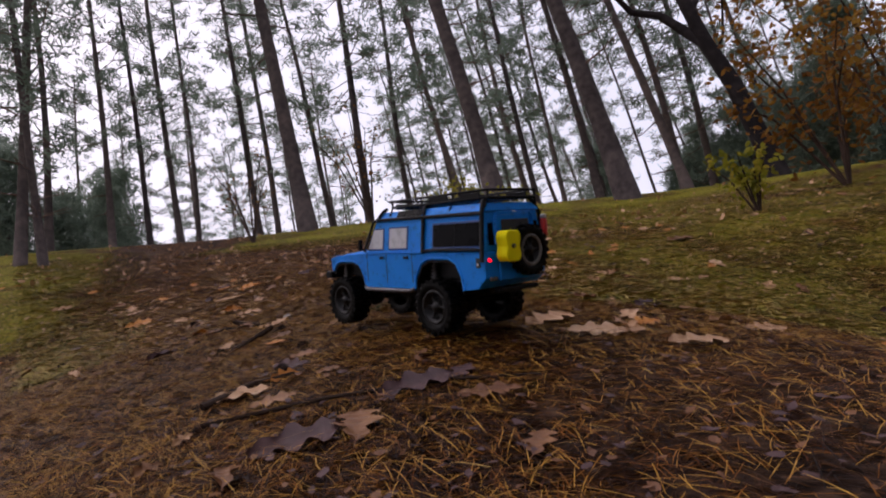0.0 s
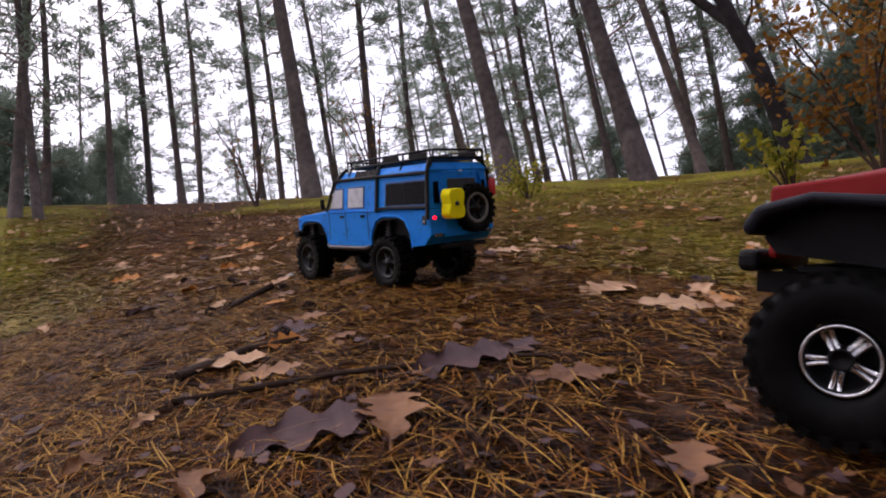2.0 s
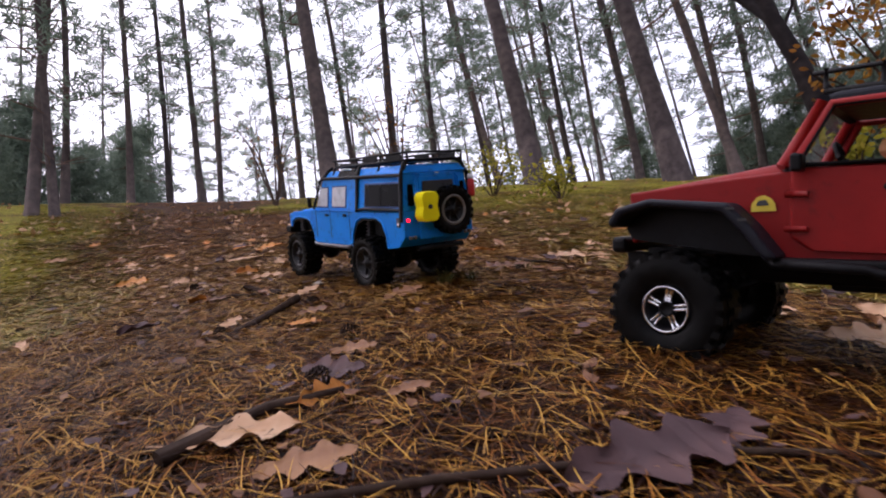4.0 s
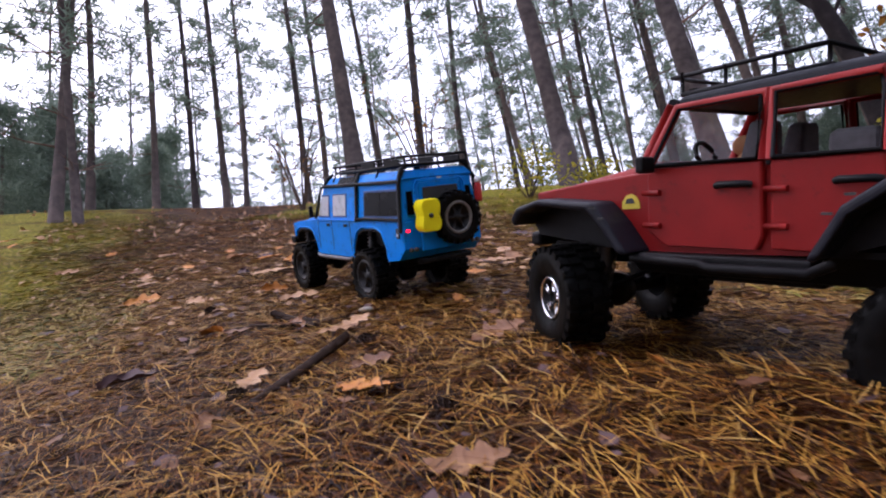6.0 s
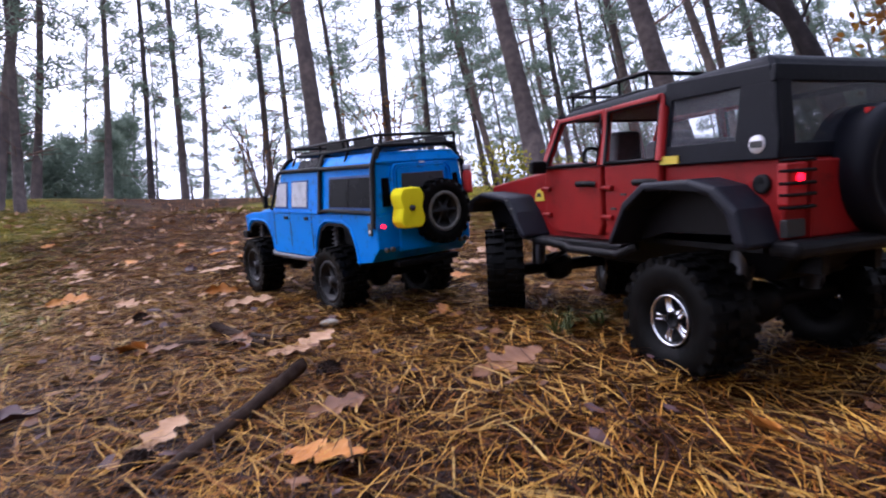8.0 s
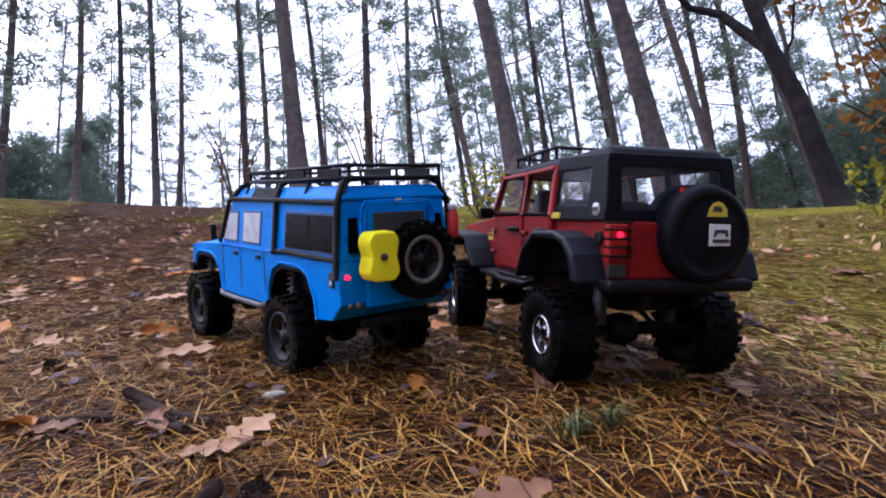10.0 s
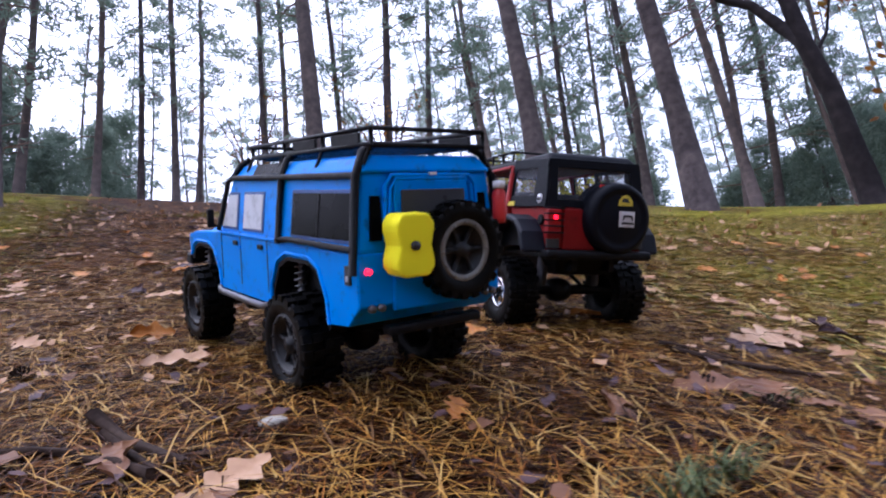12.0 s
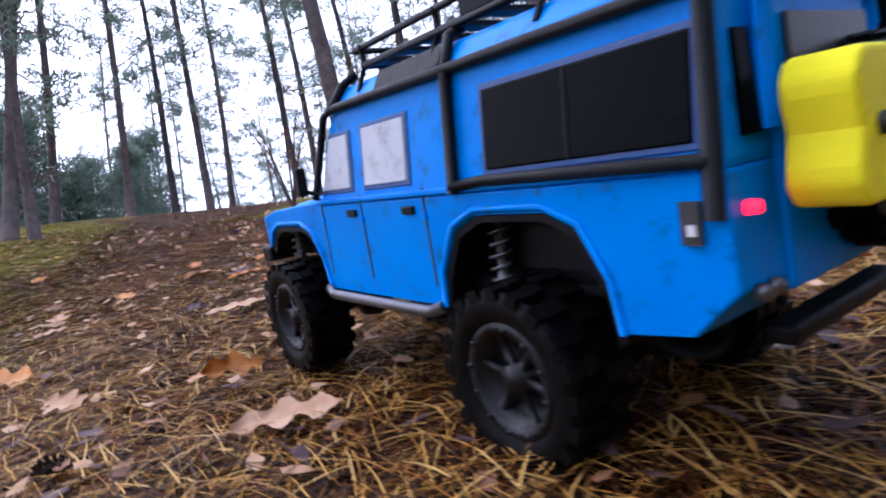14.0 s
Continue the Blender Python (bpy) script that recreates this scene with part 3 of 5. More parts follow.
def blue_truck():
    t = thing("toy_off_road_truck", Matrix(), "bright blue remote-control off-roader with black roof rack, muddy", "toy truck")
    wb, r = 0.162, 0.060
    running_gear(t, wb, 0.105, r, 0.095)
    wheels = [beadlock_wheel(t, sx * wb, sy * 0.098, r, r, 0.048) for sx in (-1, 1) for sy in (-1, 1)]
    # lower body with open wheel arches
    outline = [(-0.292, 0.172), (-0.294, 0.120), (-0.272, 0.098), (-0.232, 0.094)]
    outline += [(-0.228, 0.120), (-0.212, 0.148), (-0.190, 0.157), (-0.134, 0.157), (-0.112, 0.148), (-0.094, 0.118), (-0.090, 0.094)]
    outline += [(0.088, 0.094), (0.094, 0.118), (0.112, 0.144), (0.134, 0.152), (0.190, 0.152), (0.206, 0.146), (0.216, 0.132)]
    outline += [(0.228, 0.132), (0.230, 0.164), (0.200, 0.170), (0.085, 0.176), (0.085, 0.172)]
    part("lower_body", prism(outline, 0.100, -0.100), BLUE, t, "blue painted lower body with square wheel arches", bevel=0.003)
    # the wells are dark inside
    for x in (-wb, wb):
        part("wheel_well", block(x - 0.062, x + 0.062, -0.068, 0.068, 0.118, 0.150), BLACK, t)
    # cabin
    zb, zt, yb, yt = 0.170, 0.252, 0.0995, 0.0895
    part("cabin", hexa([(-0.292, -yb, zb), (0.083, -yb, zb), (0.083, yb, zb), (-0.292, yb, zb)], [(-0.288, -yt, zt), (0.047, -yt, zt), (0.047, yt, zt), (-0.288, yt, zt)]), BLUE, t, bevel=0.006)
    part("roof", hexa([(-0.294, -0.0925, 0.250), (0.056, -0.0925, 0.250), (0.056, 0.0925, 0.250), (-0.294, 0.0925, 0.250)], [(-0.284, -0.078, 0.268), (0.030, -0.078, 0.268), (0.030, 0.078, 0.268), (-0.284, 0.078, 0.268)]), BLUE, t, "raised blue roof panel", bevel=0.005)
    part("bonnet", hexa([(0.08, -0.070, 0.172), (0.226, -0.066, 0.160), (0.226, 0.066, 0.160), (0.08, 0.070, 0.172)], [(0.08, -0.066, 0.184), (0.222, -0.060, 0.172), (0.222, 0.060, 0.172), (0.08, 0.066, 0.184)]), BLUE, t, bevel=0.004)
    part("grille", block(0.226, 0.234, -0.062, 0.062, 0.128, 0.160), BLACK, t, bevel=0.002)
    for s in (-1, 1):
        part("headlight", lathe([(0.0001, -0.004), (0.012, -0.003), (0.013, 0.003), (0.0001, 0.005)], 20), CLEAR, t).matrix_local = pose(0.236, s * 0.078, 0.150, 0, 0, -90)

    def side_y(z):
        return yb + (yt - yb) * (z - zb) / (zt - zb)

    def pane(name, pts, s, mat, depth=0.0022, label=""):
        """A pane proud of the leaning cabin side; pts in x and z."""
        lo, hi = [(x, s * (side_y(z) - 0.002), z) for x, z in pts], [(x, s * (side_y(z) + depth), z) for x, z in pts]
        return part(name, hexa(lo, hi), mat, t, label, bevel=0.0012)

    def surround(pts, s, grow=0.0035, proud=0.0012):
        cx, cz = sum(p[0] for p in pts) / 4, sum(p[1] for p in pts) / 4
        big = [(x + math.copysign(grow, x - cx), z + math.copysign(grow, z - cz)) for x, z in pts]
        return pane("window_frame", big, s, TRIMBLUE, proud)

    for s in (-1, 1):
        front = [(0.070, 0.184), (0.018, 0.184), (0.018, 0.228), (0.050, 0.228)]
        mid = [(-0.006, 0.184), (-0.066, 0.184), (-0.066, 0.229), (-0.006, 0.229)]
        rear = [(-0.150, 0.184), (-0.280, 0.184), (-0.280, 0.231), (-0.150, 0.231)]
        for pts, mat, name in ((front, DUSTY, "front_window"), (mid, DUSTY, "rear_door_window"), (rear, TINT, "side_window")):
            surround(pts, s)
            pane(name, pts, s, mat, 0.0024, "dusty grey window" if mat is DUSTY else "dark tinted sliding window")
        pane("window_divider", [(-0.212, 0.184), (-0.215, 0.184), (-0.215, 0.231), (-0.212, 0.231)], s, BLACK, 0.0034)
        # roof lights over the rear seats
        part("roof_window", hexa([(-0.03, s * 0.088, 0.2515), (-0.11, s * 0.088, 0.2515), (-0.11, s * 0.081, 0.2655), (-0.03, s * 0.081, 0.2655)], [(-0.03, s * 0.0915, 0.2535), (-0.11, s * 0.0915, 0.2535), (-0.11, s * 0.083, 0.2675), (-0.03, s * 0.083, 0.2675)]), TINT, t, "small dark roof-side window")
        # door seams and handles
        for x in (0.078, 0.006, -0.082):
            part("door_seam", block(x - 0.0008, x + 0.0008, s * 0.0995 - 0.0006, s * 0.0995 + 0.0012, 0.108, 0.178), INK, t)
        for x in (0.022, -0.062):
            part("door_handle", block(x - 0.008, x + 0.006, s * 0.1 - 0.001, s * 0.1 + 0.003, 0.160, 0.166), BLACK, t, bevel=0.001)
        for x in (0.079, 0.008, -0.08):
            part("door_hinge", block(x - 0.004, x + 0.004, s * 0.1 - 0.001, s * 0.1 + 0.002, 0.156, 0.160), BLUE, t)
        part("belt_moulding", block(-0.29, 0.084, s * 0.1 - 0.001, s * 0.1 + 0.0025, 0.1725, 0.1765), BLUE, t, bevel=0.001)
        part("side_reflector", block(-0.281, -0.272, s * 0.1 - 0.001, s * 0.1 + 0.003, 0.141, 0.160), INK, t, "dark vent with a pale reflector")
        part("reflector", block(-0.279, -0.275, s * 0.1 + 0.001, s * 0.1 + 0.0036, 0.145, 0.150), WHITE, t)
        part("rock_slider", tube([(-0.088, s * 0.102, 0.094), (-0.075, s * 0.106, 0.090), (0.075, s * 0.106, 0.090), (0.088, s * 0.102, 0.094)], 0.0045, 8), STEEL, t)
        # wheel-arch flares
        for cx, pts in ((-wb, [(-0.234, 0.094), (-0.230, 0.122), (-0.214, 0.151), (-0.190, 0.161), (-0.134, 0.161), (-0.110, 0.151), (-0.092, 0.120), (-0.088, 0.094)]), (wb, [(0.086, 0.094), (0.092, 0.120), (0.110, 0.147), (0.134, 0.156), (0.190, 0.156), (0.208, 0.149), (0.220, 0.132)])):
            part("wheel_arch", tube([(x, s * 0.100, z) for x, z in pts], 0.0026, 6), BLUE, t)
            part("arch_liner", prism([(x, z - 0.0045) for x, z in pts] + [(cx + (x - cx) * 0.93, z - 0.0085) for x, z in pts[::-1]], s * 0.030, s * 0.0985), BLACK, t)
            part("wheel_well", prism([(x, z - 0.004 if z > 0.13 else z) for x, z in pts], s * 0.050, s * 0.062), BLACK, t)
            sx = cx - math.copysign(0.034, cx) * (1 if cx < 0 else -1)
            spring = tube([(sx, s * 0.078, 0.098), (sx - 0.004, s * 0.077, 0.152)], 0.0042, 8)
            tube([(sx - 0.004 * k / 40 + 0.0078 * math.cos(0.95 * k), s * 0.078 + 0.0078 * math.sin(0.95 * k), 0.102 + 0.048 * k / 40) for k in range(41)], 0.0013, 5, spring)
            part("coil_spring", spring, STEEL, t, "steel coil-over shock in the wheel arch")
        # outer black roll cage
        part("cage_gutter_bar", tube([(0.085, s * 0.101, 0.178), (0.052, s * 0.094, 0.247), (0.035, s * 0.094, 0.251), (-0.29, s * 0.0945, 0.2475)], 0.0036, 8), BLACK, t)
        part("cage_hoop", tube([(-0.120, s * 0.1035, 0.172), (-0.120, s * 0.0945, 0.246), (-0.118, s * 0.084, 0.270), (-0.116, s * 0.07, 0.276)], 0.004, 8), BLACK, t)
        part("cage_hoop", tube([(-0.288, s * 0.1035, 0.152), (-0.288, s * 0.096, 0.246), (-0.283, s * 0.084, 0.270), (-0.280, s * 0.07, 0.276)], 0.0045, 8), BLACK, t)
        part("cage_hoop", tube([(0.036, s * 0.095, 0.250), (0.028, s * 0.083, 0.268), (0.024, s * 0.07, 0.276)], 0.004, 8), BLACK, t)
        part("cage_belt_bar", tube([(-0.118, s * 0.1035, 0.176), (-0.150, s * 0.1035, 0.1785), (-0.288, s * 0.1035, 0.1765)], 0.0036, 8), BLACK, t)
        part("mirror", tube([(0.078, s * 0.100, 0.182), (0.084, s * 0.110, 0.186)], 0.002, 6), BLACK, t)
        part("mirror_glass", block(0.081, 0.088, s * 0.108, s * 0.118, 0.182, 0.208), BLACK, t, bevel=0.002)
        # rear lamps
        part("tail_lamp", lathe([(0.0001, -0.003), (0.0034, -0.002), (0.0030, 0.003), (0.0001, 0.004)], 14), TAIL if s > 0 else TAILDIM, t, "small lit red tail lamp").matrix_local = pose(-0.2965, s * 0.0895, 0.155, 0, 0, 90)
        for z in (0.128, 0.116):
            part("bumper_lamp", lathe([(0.0001, -0.003), (0.0042, -0.002), (0.004, 0.003), (0.0001, 0.003)], 12), STEEL, t).matrix_local = pose(-0.296, s * (0.086 if z > 0.12 else 0.074), 0.118, 0, 0, 90)
        part("rear_quarter_window", hexa([(-0.2905, s * 0.084, 0.184), (-0.2905, s * 0.068, 0.184), (-0.2885, s * 0.068, 0.228), (-0.2885, s * 0.081, 0.228)], [(-0.2945, s * 0.084, 0.184), (-0.2945, s * 0.068, 0.184), (-0.2915, s * 0.068, 0.228), (-0.2915, s * 0.081, 0.228)]), TINT, t, "narrow dark rear quarter window", bevel=0.001)
    part("windscreen", hexa([(0.083, -0.088, 0.186), (0.083, 0.088, 0.186), (0.056, 0.082, 0.240), (0.056, -0.082, 0.240)], [(0.087, -0.088, 0.187), (0.087, 0.088, 0.187), (0.060, 0.082, 0.241), (0.060, -0.082, 0.241)]), TINT, t)
    # tailgate
    part("rear_door", hexa([(-0.291, -0.058, 0.112), (-0.291, 0.058, 0.112), (-0.2885, 0.052, 0.243), (-0.2885, -0.052, 0.243)], [(-0.2965, -0.058, 0.112), (-0.2965, 0.058, 0.112), (-0.2935, 0.052, 0.243), (-0.2935, -0.052, 0.243)]), BLUE, t, "blue tailgate with raised edge", bevel=0.003)
    part("rear_window", hexa([(-0.2955, -0.046, 0.196), (-0.2955, 0.046, 0.196), (-0.294, 0.044, 0.233), (-0.294, -0.044, 0.233)], [(-0.2985, -0.046, 0.196), (-0.2985, 0.046, 0.196), (-0.2965, 0.044, 0.233), (-0.2965, -0.044, 0.233)]), DUSTYDARK, t, "dusty dark rear window", bevel=0.001)
    for edge, zz in ((0.060, 0.2445), (0.066, 0.2475)):
        part("tailgate_bead", tube([(-0.2945, -edge, 0.185), (-0.2925, -edge + 0.003, zz - 0.010), (-0.2920, -edge + 0.012, zz), (-0.2920, edge - 0.012, zz), (-0.2925, edge - 0.003, zz - 0.010), (-0.2945, edge, 0.185)], 0.0022, 8), BLUE, t)
    part("rear_badge", block(-0.2955, -0.2935, -0.005, 0.005, 0.2475, 0.2505), WHITE, t)
    part("rear_bumper", block(-0.299, -0.284, -0.066, 0.066, 0.088, 0.098), BLACK, t, bevel=0.003)
    part("front_bumper", block(0.236, 0.262, -0.098, 0.098, 0.112, 0.130), BLACK, t, bevel=0.004)
    part("winch", tube([(0.25, -0.03, 0.138), (0.25, 0.03, 0.138)], 0.011, 12), BLACK, t)
    # spare wheel on its carrier
    part("spare_carrier", block(-0.298, -0.290, -0.035, -0.005, 0.130, 0.190), BLACK, t, bevel=0.003)
    spare = beadlock_wheel(t, 0, 1, 0, 0.0535, 0.037, "spare_wheel")
    spare.matrix_local = pose(-0.300, -0.027, 0.169, 0, 0, 90)
    # yellow fuel can on the tailgate
    bm = hexa([(-0.334, 0.028, 0.148), (-0.304, 0.028, 0.148), (-0.304, 0.080, 0.148), (-0.334, 0.080, 0.148)], [(-0.334, 0.028, 0.214), (-0.304, 0.028, 0.214), (-0.304, 0.080, 0.214), (-0.334, 0.080, 0.214)])
    bmesh.ops.subdivide_edges(bm, edges=bm.edges[:], cuts=7, use_grid_fill=True)
    for v in bm.verts:
        k = (v.co.z - 0.148) / 0.066
        waist = 1 - 0.17 * math.exp(-((k - 0.5) / 0.16) ** 2) - 0.26 * max(0, abs(k - 0.5) - 0.38) / 0.12
        v.co.y = 0.054 + (v.co.y - 0.054) * waist
        u = abs(v.co.y - 0.054) / 0.026
        v.co.z = 0.181 + (v.co.z - 0.181) * (1 - 0.10 * max(0, u - 0.55) / 0.45)
    can = part("fuel_can", bm, YELLOW, t, "bright yellow waisted plastic fuel can", bevel=0.003)
    part("can_bolt", lathe([(0.0001, 0.003), (0.0045, 0.003), (0.0048, -0.002), (0.003, -0.003), (0.0001, 0.0)], 16), INK, can).matrix_local = pose(-0.332, 0.057, 0.181, 0, 0, 90)
    for v in can.data.vertices:
        v.co = Vector((-0.304, 0.054, 0.180)) + (v.co - Vector((-0.304, 0.054, 0.180))) * 0.92
    part("can_cap", lathe([(0.0001, 0.004), (0.0045, 0.003), (0.0045, -0.004), (0.0001, -0.004)], 14), YELLOW, can).matrix_local = pose(-0.318, 0.045, 0.2085, 90, 0, 0)
    # red extinguisher on the far rear corner
    ext = part("extinguisher", lathe([(0.0001, -0.022), (0.007, -0.021), (0.008, -0.015), (0.008, 0.012), (0.004, 0.02), (0.0001, 0.021)], 16), REDPLASTIC, t, "small red extinguisher with white top")
    ext.matrix_local = pose(-0.296, -0.100, 0.214, 90, 0, 0)
    part("extinguisher_cap", lathe([(0.0001, -0.004), (0.007, -0.004), (0.007, 0.004), (0.0001, 0.005)], 14), WHITE, ext).matrix_local = pose(0, 0.022, 0)
    # roof rack
    x0, x1, y, z0, z1 = -0.292, -0.005, 0.078, 0.277, 0.293
    part("rack_rail", tube([(x0, -y, z0), (x0, y, z0), (x1, y, z0), (x1, -y, z0), (x0, -y, z0)], 0.0032, 8), BLACK, t)
    part("rack_rail", tube([(x0, -y, z1), (x0, y, z1), (x1 + 0.012, y, z1 - 0.002), (x1 + 0.012, -y, z1 - 0.002), (x0, -y, z1)], 0.0026, 8), BLACK, t)
    for k in range(9):
        x = x0 + (x1 - x0) * (k + 0.5) / 9
        part("rack_slat", block(x - 0.008, x + 0.008, -y, y, z0 - 0.002, z0 + 0.001), BLACK, t)
    for s in (-1, 1):
        for x in (x0, x0 + 0.095, x0 + 0.19, x1):
            part("rack_post", tube([(x, s * y, z0), (x, s * y, z1)], 0.0026, 6), BLACK, t)
            part("rack_foot", tube([(x, s * y, z0), (x + 0.004, s * 0.086, 0.258)], 0.0022, 6), BLACK, t)
        for x in (x0 + 0.02, x0 + 0.11):
            part("rack_board", block(x, x + 0.055, s * y - 0.002, s * y + 0.002, z0 + 0.002, z1 - 0.003), BLACK, t, bevel=0.001)
    part("light_bar", block(x1 + 0.006, x1 + 0.016, -0.055, 0.055, z0 - 0.004, z0 + 0.008), BLACK, t, bevel=0.002)
    return t, wheels


TRIMBLUE = surface("dark_blue_window_edge", [(0.006, 0.05, 0.20), (0.01, 0.07, 0.26)], 30, 0.45, bump=0.02)
DUSTYDARK = surface("dusty_dark_window", [(0.035, 0.037, 0.042), (0.06, 0.062, 0.068)], 18, 0.3, bump=0.02, dirt=(0.10, 0.10, 0.10), dirt_amount=0.3, spec=0.2)

# ---- the red truck ----


def red_truck():
    t = thing("toy_hardtop_truck", Matrix(), "red remote-control off-roader with black hardtop and large tyres", "toy truck")
    wb, r = 0.1805, 0.0645
    running_gear(t, wb, 0.115, 0.085, 0.140)
    wheels = [chrome_wheel(t, sx * wb, sy * 0.104, 0.089 if sx > 0 else 0.081, r, 0.054) for sx in (-1, 1) for sy in (-1, 1)]
    Y = 0.0955
    # tub with open wheel cut-outs
    tub = [(-0.270, 0.238), (-0.272, 0.165), (-0.262, 0.158), (-0.250, 0.160), (-0.238, 0.196), (-0.214, 0.212), (-0.140, 0.212), (-0.112, 0.190), (-0.092, 0.152)]
    tub += [(0.094, 0.148), (0.108, 0.176), (0.128, 0.200), (0.235, 0.196), (0.238, 0.222), (0.160, 0.232), (0.085, 0.240)]
    part("tub", prism(tub, 0.088, -0.088), RED, t, "red painted body tub", bevel=0.003)
    part("bonnet", hexa([(0.082, -0.076, 0.236), (0.240, -0.058, 0.214), (0.240, 0.058, 0.214), (0.082, 0.076, 0.236)], [(0.082, -0.070, 0.252), (0.234, -0.050, 0.226), (0.234, 0.050, 0.226), (0.082, 0.070, 0.252)]), RED, t, bevel=0.006)
    part("grille", block(0.238, 0.246, -0.062, 0.062, 0.160, 0.222), RED, t, bevel=0.004)
    for k in range(7):
        part("grille_slot", block(0.245, 0.2475, -0.034 + k * 0.0105, -0.029 + k * 0.0105, 0.170, 0.214), INK, t)
    part("front_bumper", block(0.248, 0.266, -0.075, 0.075, 0.148, 0.168), BLACK, t, bevel=0.006)
    for s in (-1, 1):
        part("headlight", lathe([(0.0001, -0.004), (0.014, -0.003), (0.015, 0.003), (0.0001, 0.005)], 20), CLEAR, t).matrix_local = pose(0.248, s * 0.049, 0.198, 0, 0, -90)
        # doors
        front = [(0.074, 0.244), (0.074, 0.172), (0.056, 0.158), (-0.038, 0.156), (-0.044, 0.170), (-0.044, 0.244)]
        rear = [(-0.050, 0.244), (-0.050, 0.158), (-0.095, 0.156), (-0.116, 0.190), (-0.138, 0.206), (-0.138, 0.244)]
        for pts, name in ((front, "front_door"), (rear, "rear_door")):
            door = part(name, prism(pts, s * 0.086, s * Y), RED, t, "red door with open window", bevel=0.003)
            hx = (-0.018) if name == "front_door" else (-0.119)
            part("handle", tube([(hx - 0.016, s * (Y + 0.001), 0.221), (hx - 0.012, s * (Y + 0.006), 0.222), (hx + 0.012, s * (Y + 0.006), 0.222), (hx + 0.016, s * (Y + 0.001), 0.221)], 0.0036, 8), BLACK, door, "black door handle")
            ex = 0.070 if name == "front_door" else -0.054
            for z in (0.216, 0.180):
                part("hinge", tube([(ex + 0.008, s * (Y + 0.001), z), (ex - 0.012, s * (Y + 0.002), z)], 0.0032, 8), RED, door)
            # window frame of the door
            lean = lambda z: s * (0.0945 - 0.13 * (z - 0.244))  # noqa: E731
            if name == "front_door":
                edge = [(0.072, 0.244), (0.042, 0.306), (-0.044, 0.309), (-0.044, 0.244)]
            else:
                edge = [(-0.050, 0.244), (-0.050, 0.309), (-0.132, 0.312), (-0.138, 0.300), (-0.138, 0.244)]
            loop = [(x, lean(z), z) for x, z in edge]
            part("door_frame", tube(loop, 0.0052, 6), RED, door)
            part("window_seal", tube([(x * 0.93 + 0.07 * (0.02 if name == "front_door" else -0.088), y + s * 0.002, z * 0.95 + 0.05 * 0.276) for x, y, z in loop + loop[:1]], 0.0026, 6), BLACK, door)
        # hardtop rear side: frame round a smoked window
        ht = lambda x, z: (x, s * (0.094 - 0.13 * (z - 0.238)), z)  # noqa: E731
        for quad in ([(-0.136, 0.238), (-0.270, 0.238), (-0.270, 0.258), (-0.136, 0.258)], [(-0.136, 0.306), (-0.262, 0.306), (-0.254, 0.322), (-0.136, 0.326)], [(-0.136, 0.256), (-0.146, 0.256), (-0.146, 0.308), (-0.136, 0.308)], [(-0.226, 0.256), (-0.270, 0.256), (-0.262, 0.308), (-0.226, 0.308)]):
            lo = [ht(x, z) for x, z in quad]
            part("hardtop_side", hexa([(x, y - s * 0.005, z) for x, y, z in lo], lo), SOFTTOP, t, bevel=0.0015)
        lo = [ht(x, z) for x, z in [(-0.144, 0.256), (-0.228, 0.256), (-0.228, 0.308), (-0.144, 0.308)]]
        part("quarter_window", hexa([(x, y - s * 0.004, z) for x, y, z in lo], [(x, y - s * 0.002, z) for x, y, z in lo]), SMOKE, t, "smoked side window").visible_shadow = False
        part("yellow_tab", block(-0.163, -0.139, s * 0.094 - 0.001, s * 0.094 + 0.0015, 0.2395, 0.248), STICKER, t)
        part("round_sticker", lathe([(0.0001, -0.001), (0.008, -0.001), (0.008, 0.0012), (0.0001, 0.0012)], 20), WHITE, t, "small round white sticker").matrix_local = pose(-0.250, s * 0.0925, 0.252, 0, 0, 0 if s > 0 else 180)
        part("sticker_print", block(-0.256, -0.244, s * 0.0925 + s * 0.0012 - 0.0004, s * 0.0925 + s * 0.0012 + 0.0006, 0.249, 0.255), INK, t)
        # side badge: arched yellow sign with a dark shape
        bm = prism([(0.087, 0.199), (0.110, 0.198), (0.109, 0.207), (0.104, 0.214), (0.098, 0.216), (0.092, 0.213), (0.088, 0.207)], s * 0.0875, s * 0.0895)
        part("side_badge", bm, STICKER, t, "yellow arched badge with dark print")
        part("badge_print", prism([(0.093, 0.205), (0.105, 0.2045), (0.103, 0.210), (0.096, 0.211)], s * 0.0893, s * 0.0902), INK, t)
        # fender flares
        f = [(0.076, 0.150), (0.100, 0.184), (0.122, 0.208), (0.200, 0.214), (0.236, 0.204), (0.246, 0.186)]
        bm = prism([*f, (0.240, 0.178), (0.228, 0.196), (0.198, 0.205), (0.128, 0.198), (0.108, 0.176), (0.088, 0.148)], s * 0.080, s * 0.130)
        part("front_flare", bm, FLARE, t, "dark grey front wheel flare", bevel=0.007)
        f = [(-0.270, 0.160), (-0.258, 0.196), (-0.236, 0.216), (-0.206, 0.224), (-0.146, 0.222), (-0.116, 0.200), (-0.090, 0.152)]
        bm = prism([*f, (-0.100, 0.152), (-0.122, 0.192), (-0.150, 0.212), (-0.204, 0.214), (-0.230, 0.206), (-0.246, 0.190), (-0.256, 0.160)], s * 0.082, s * 0.128)
        part("rear_flare", bm, FLARE, t, "dark grey rear wheel flare", bevel=0.007)
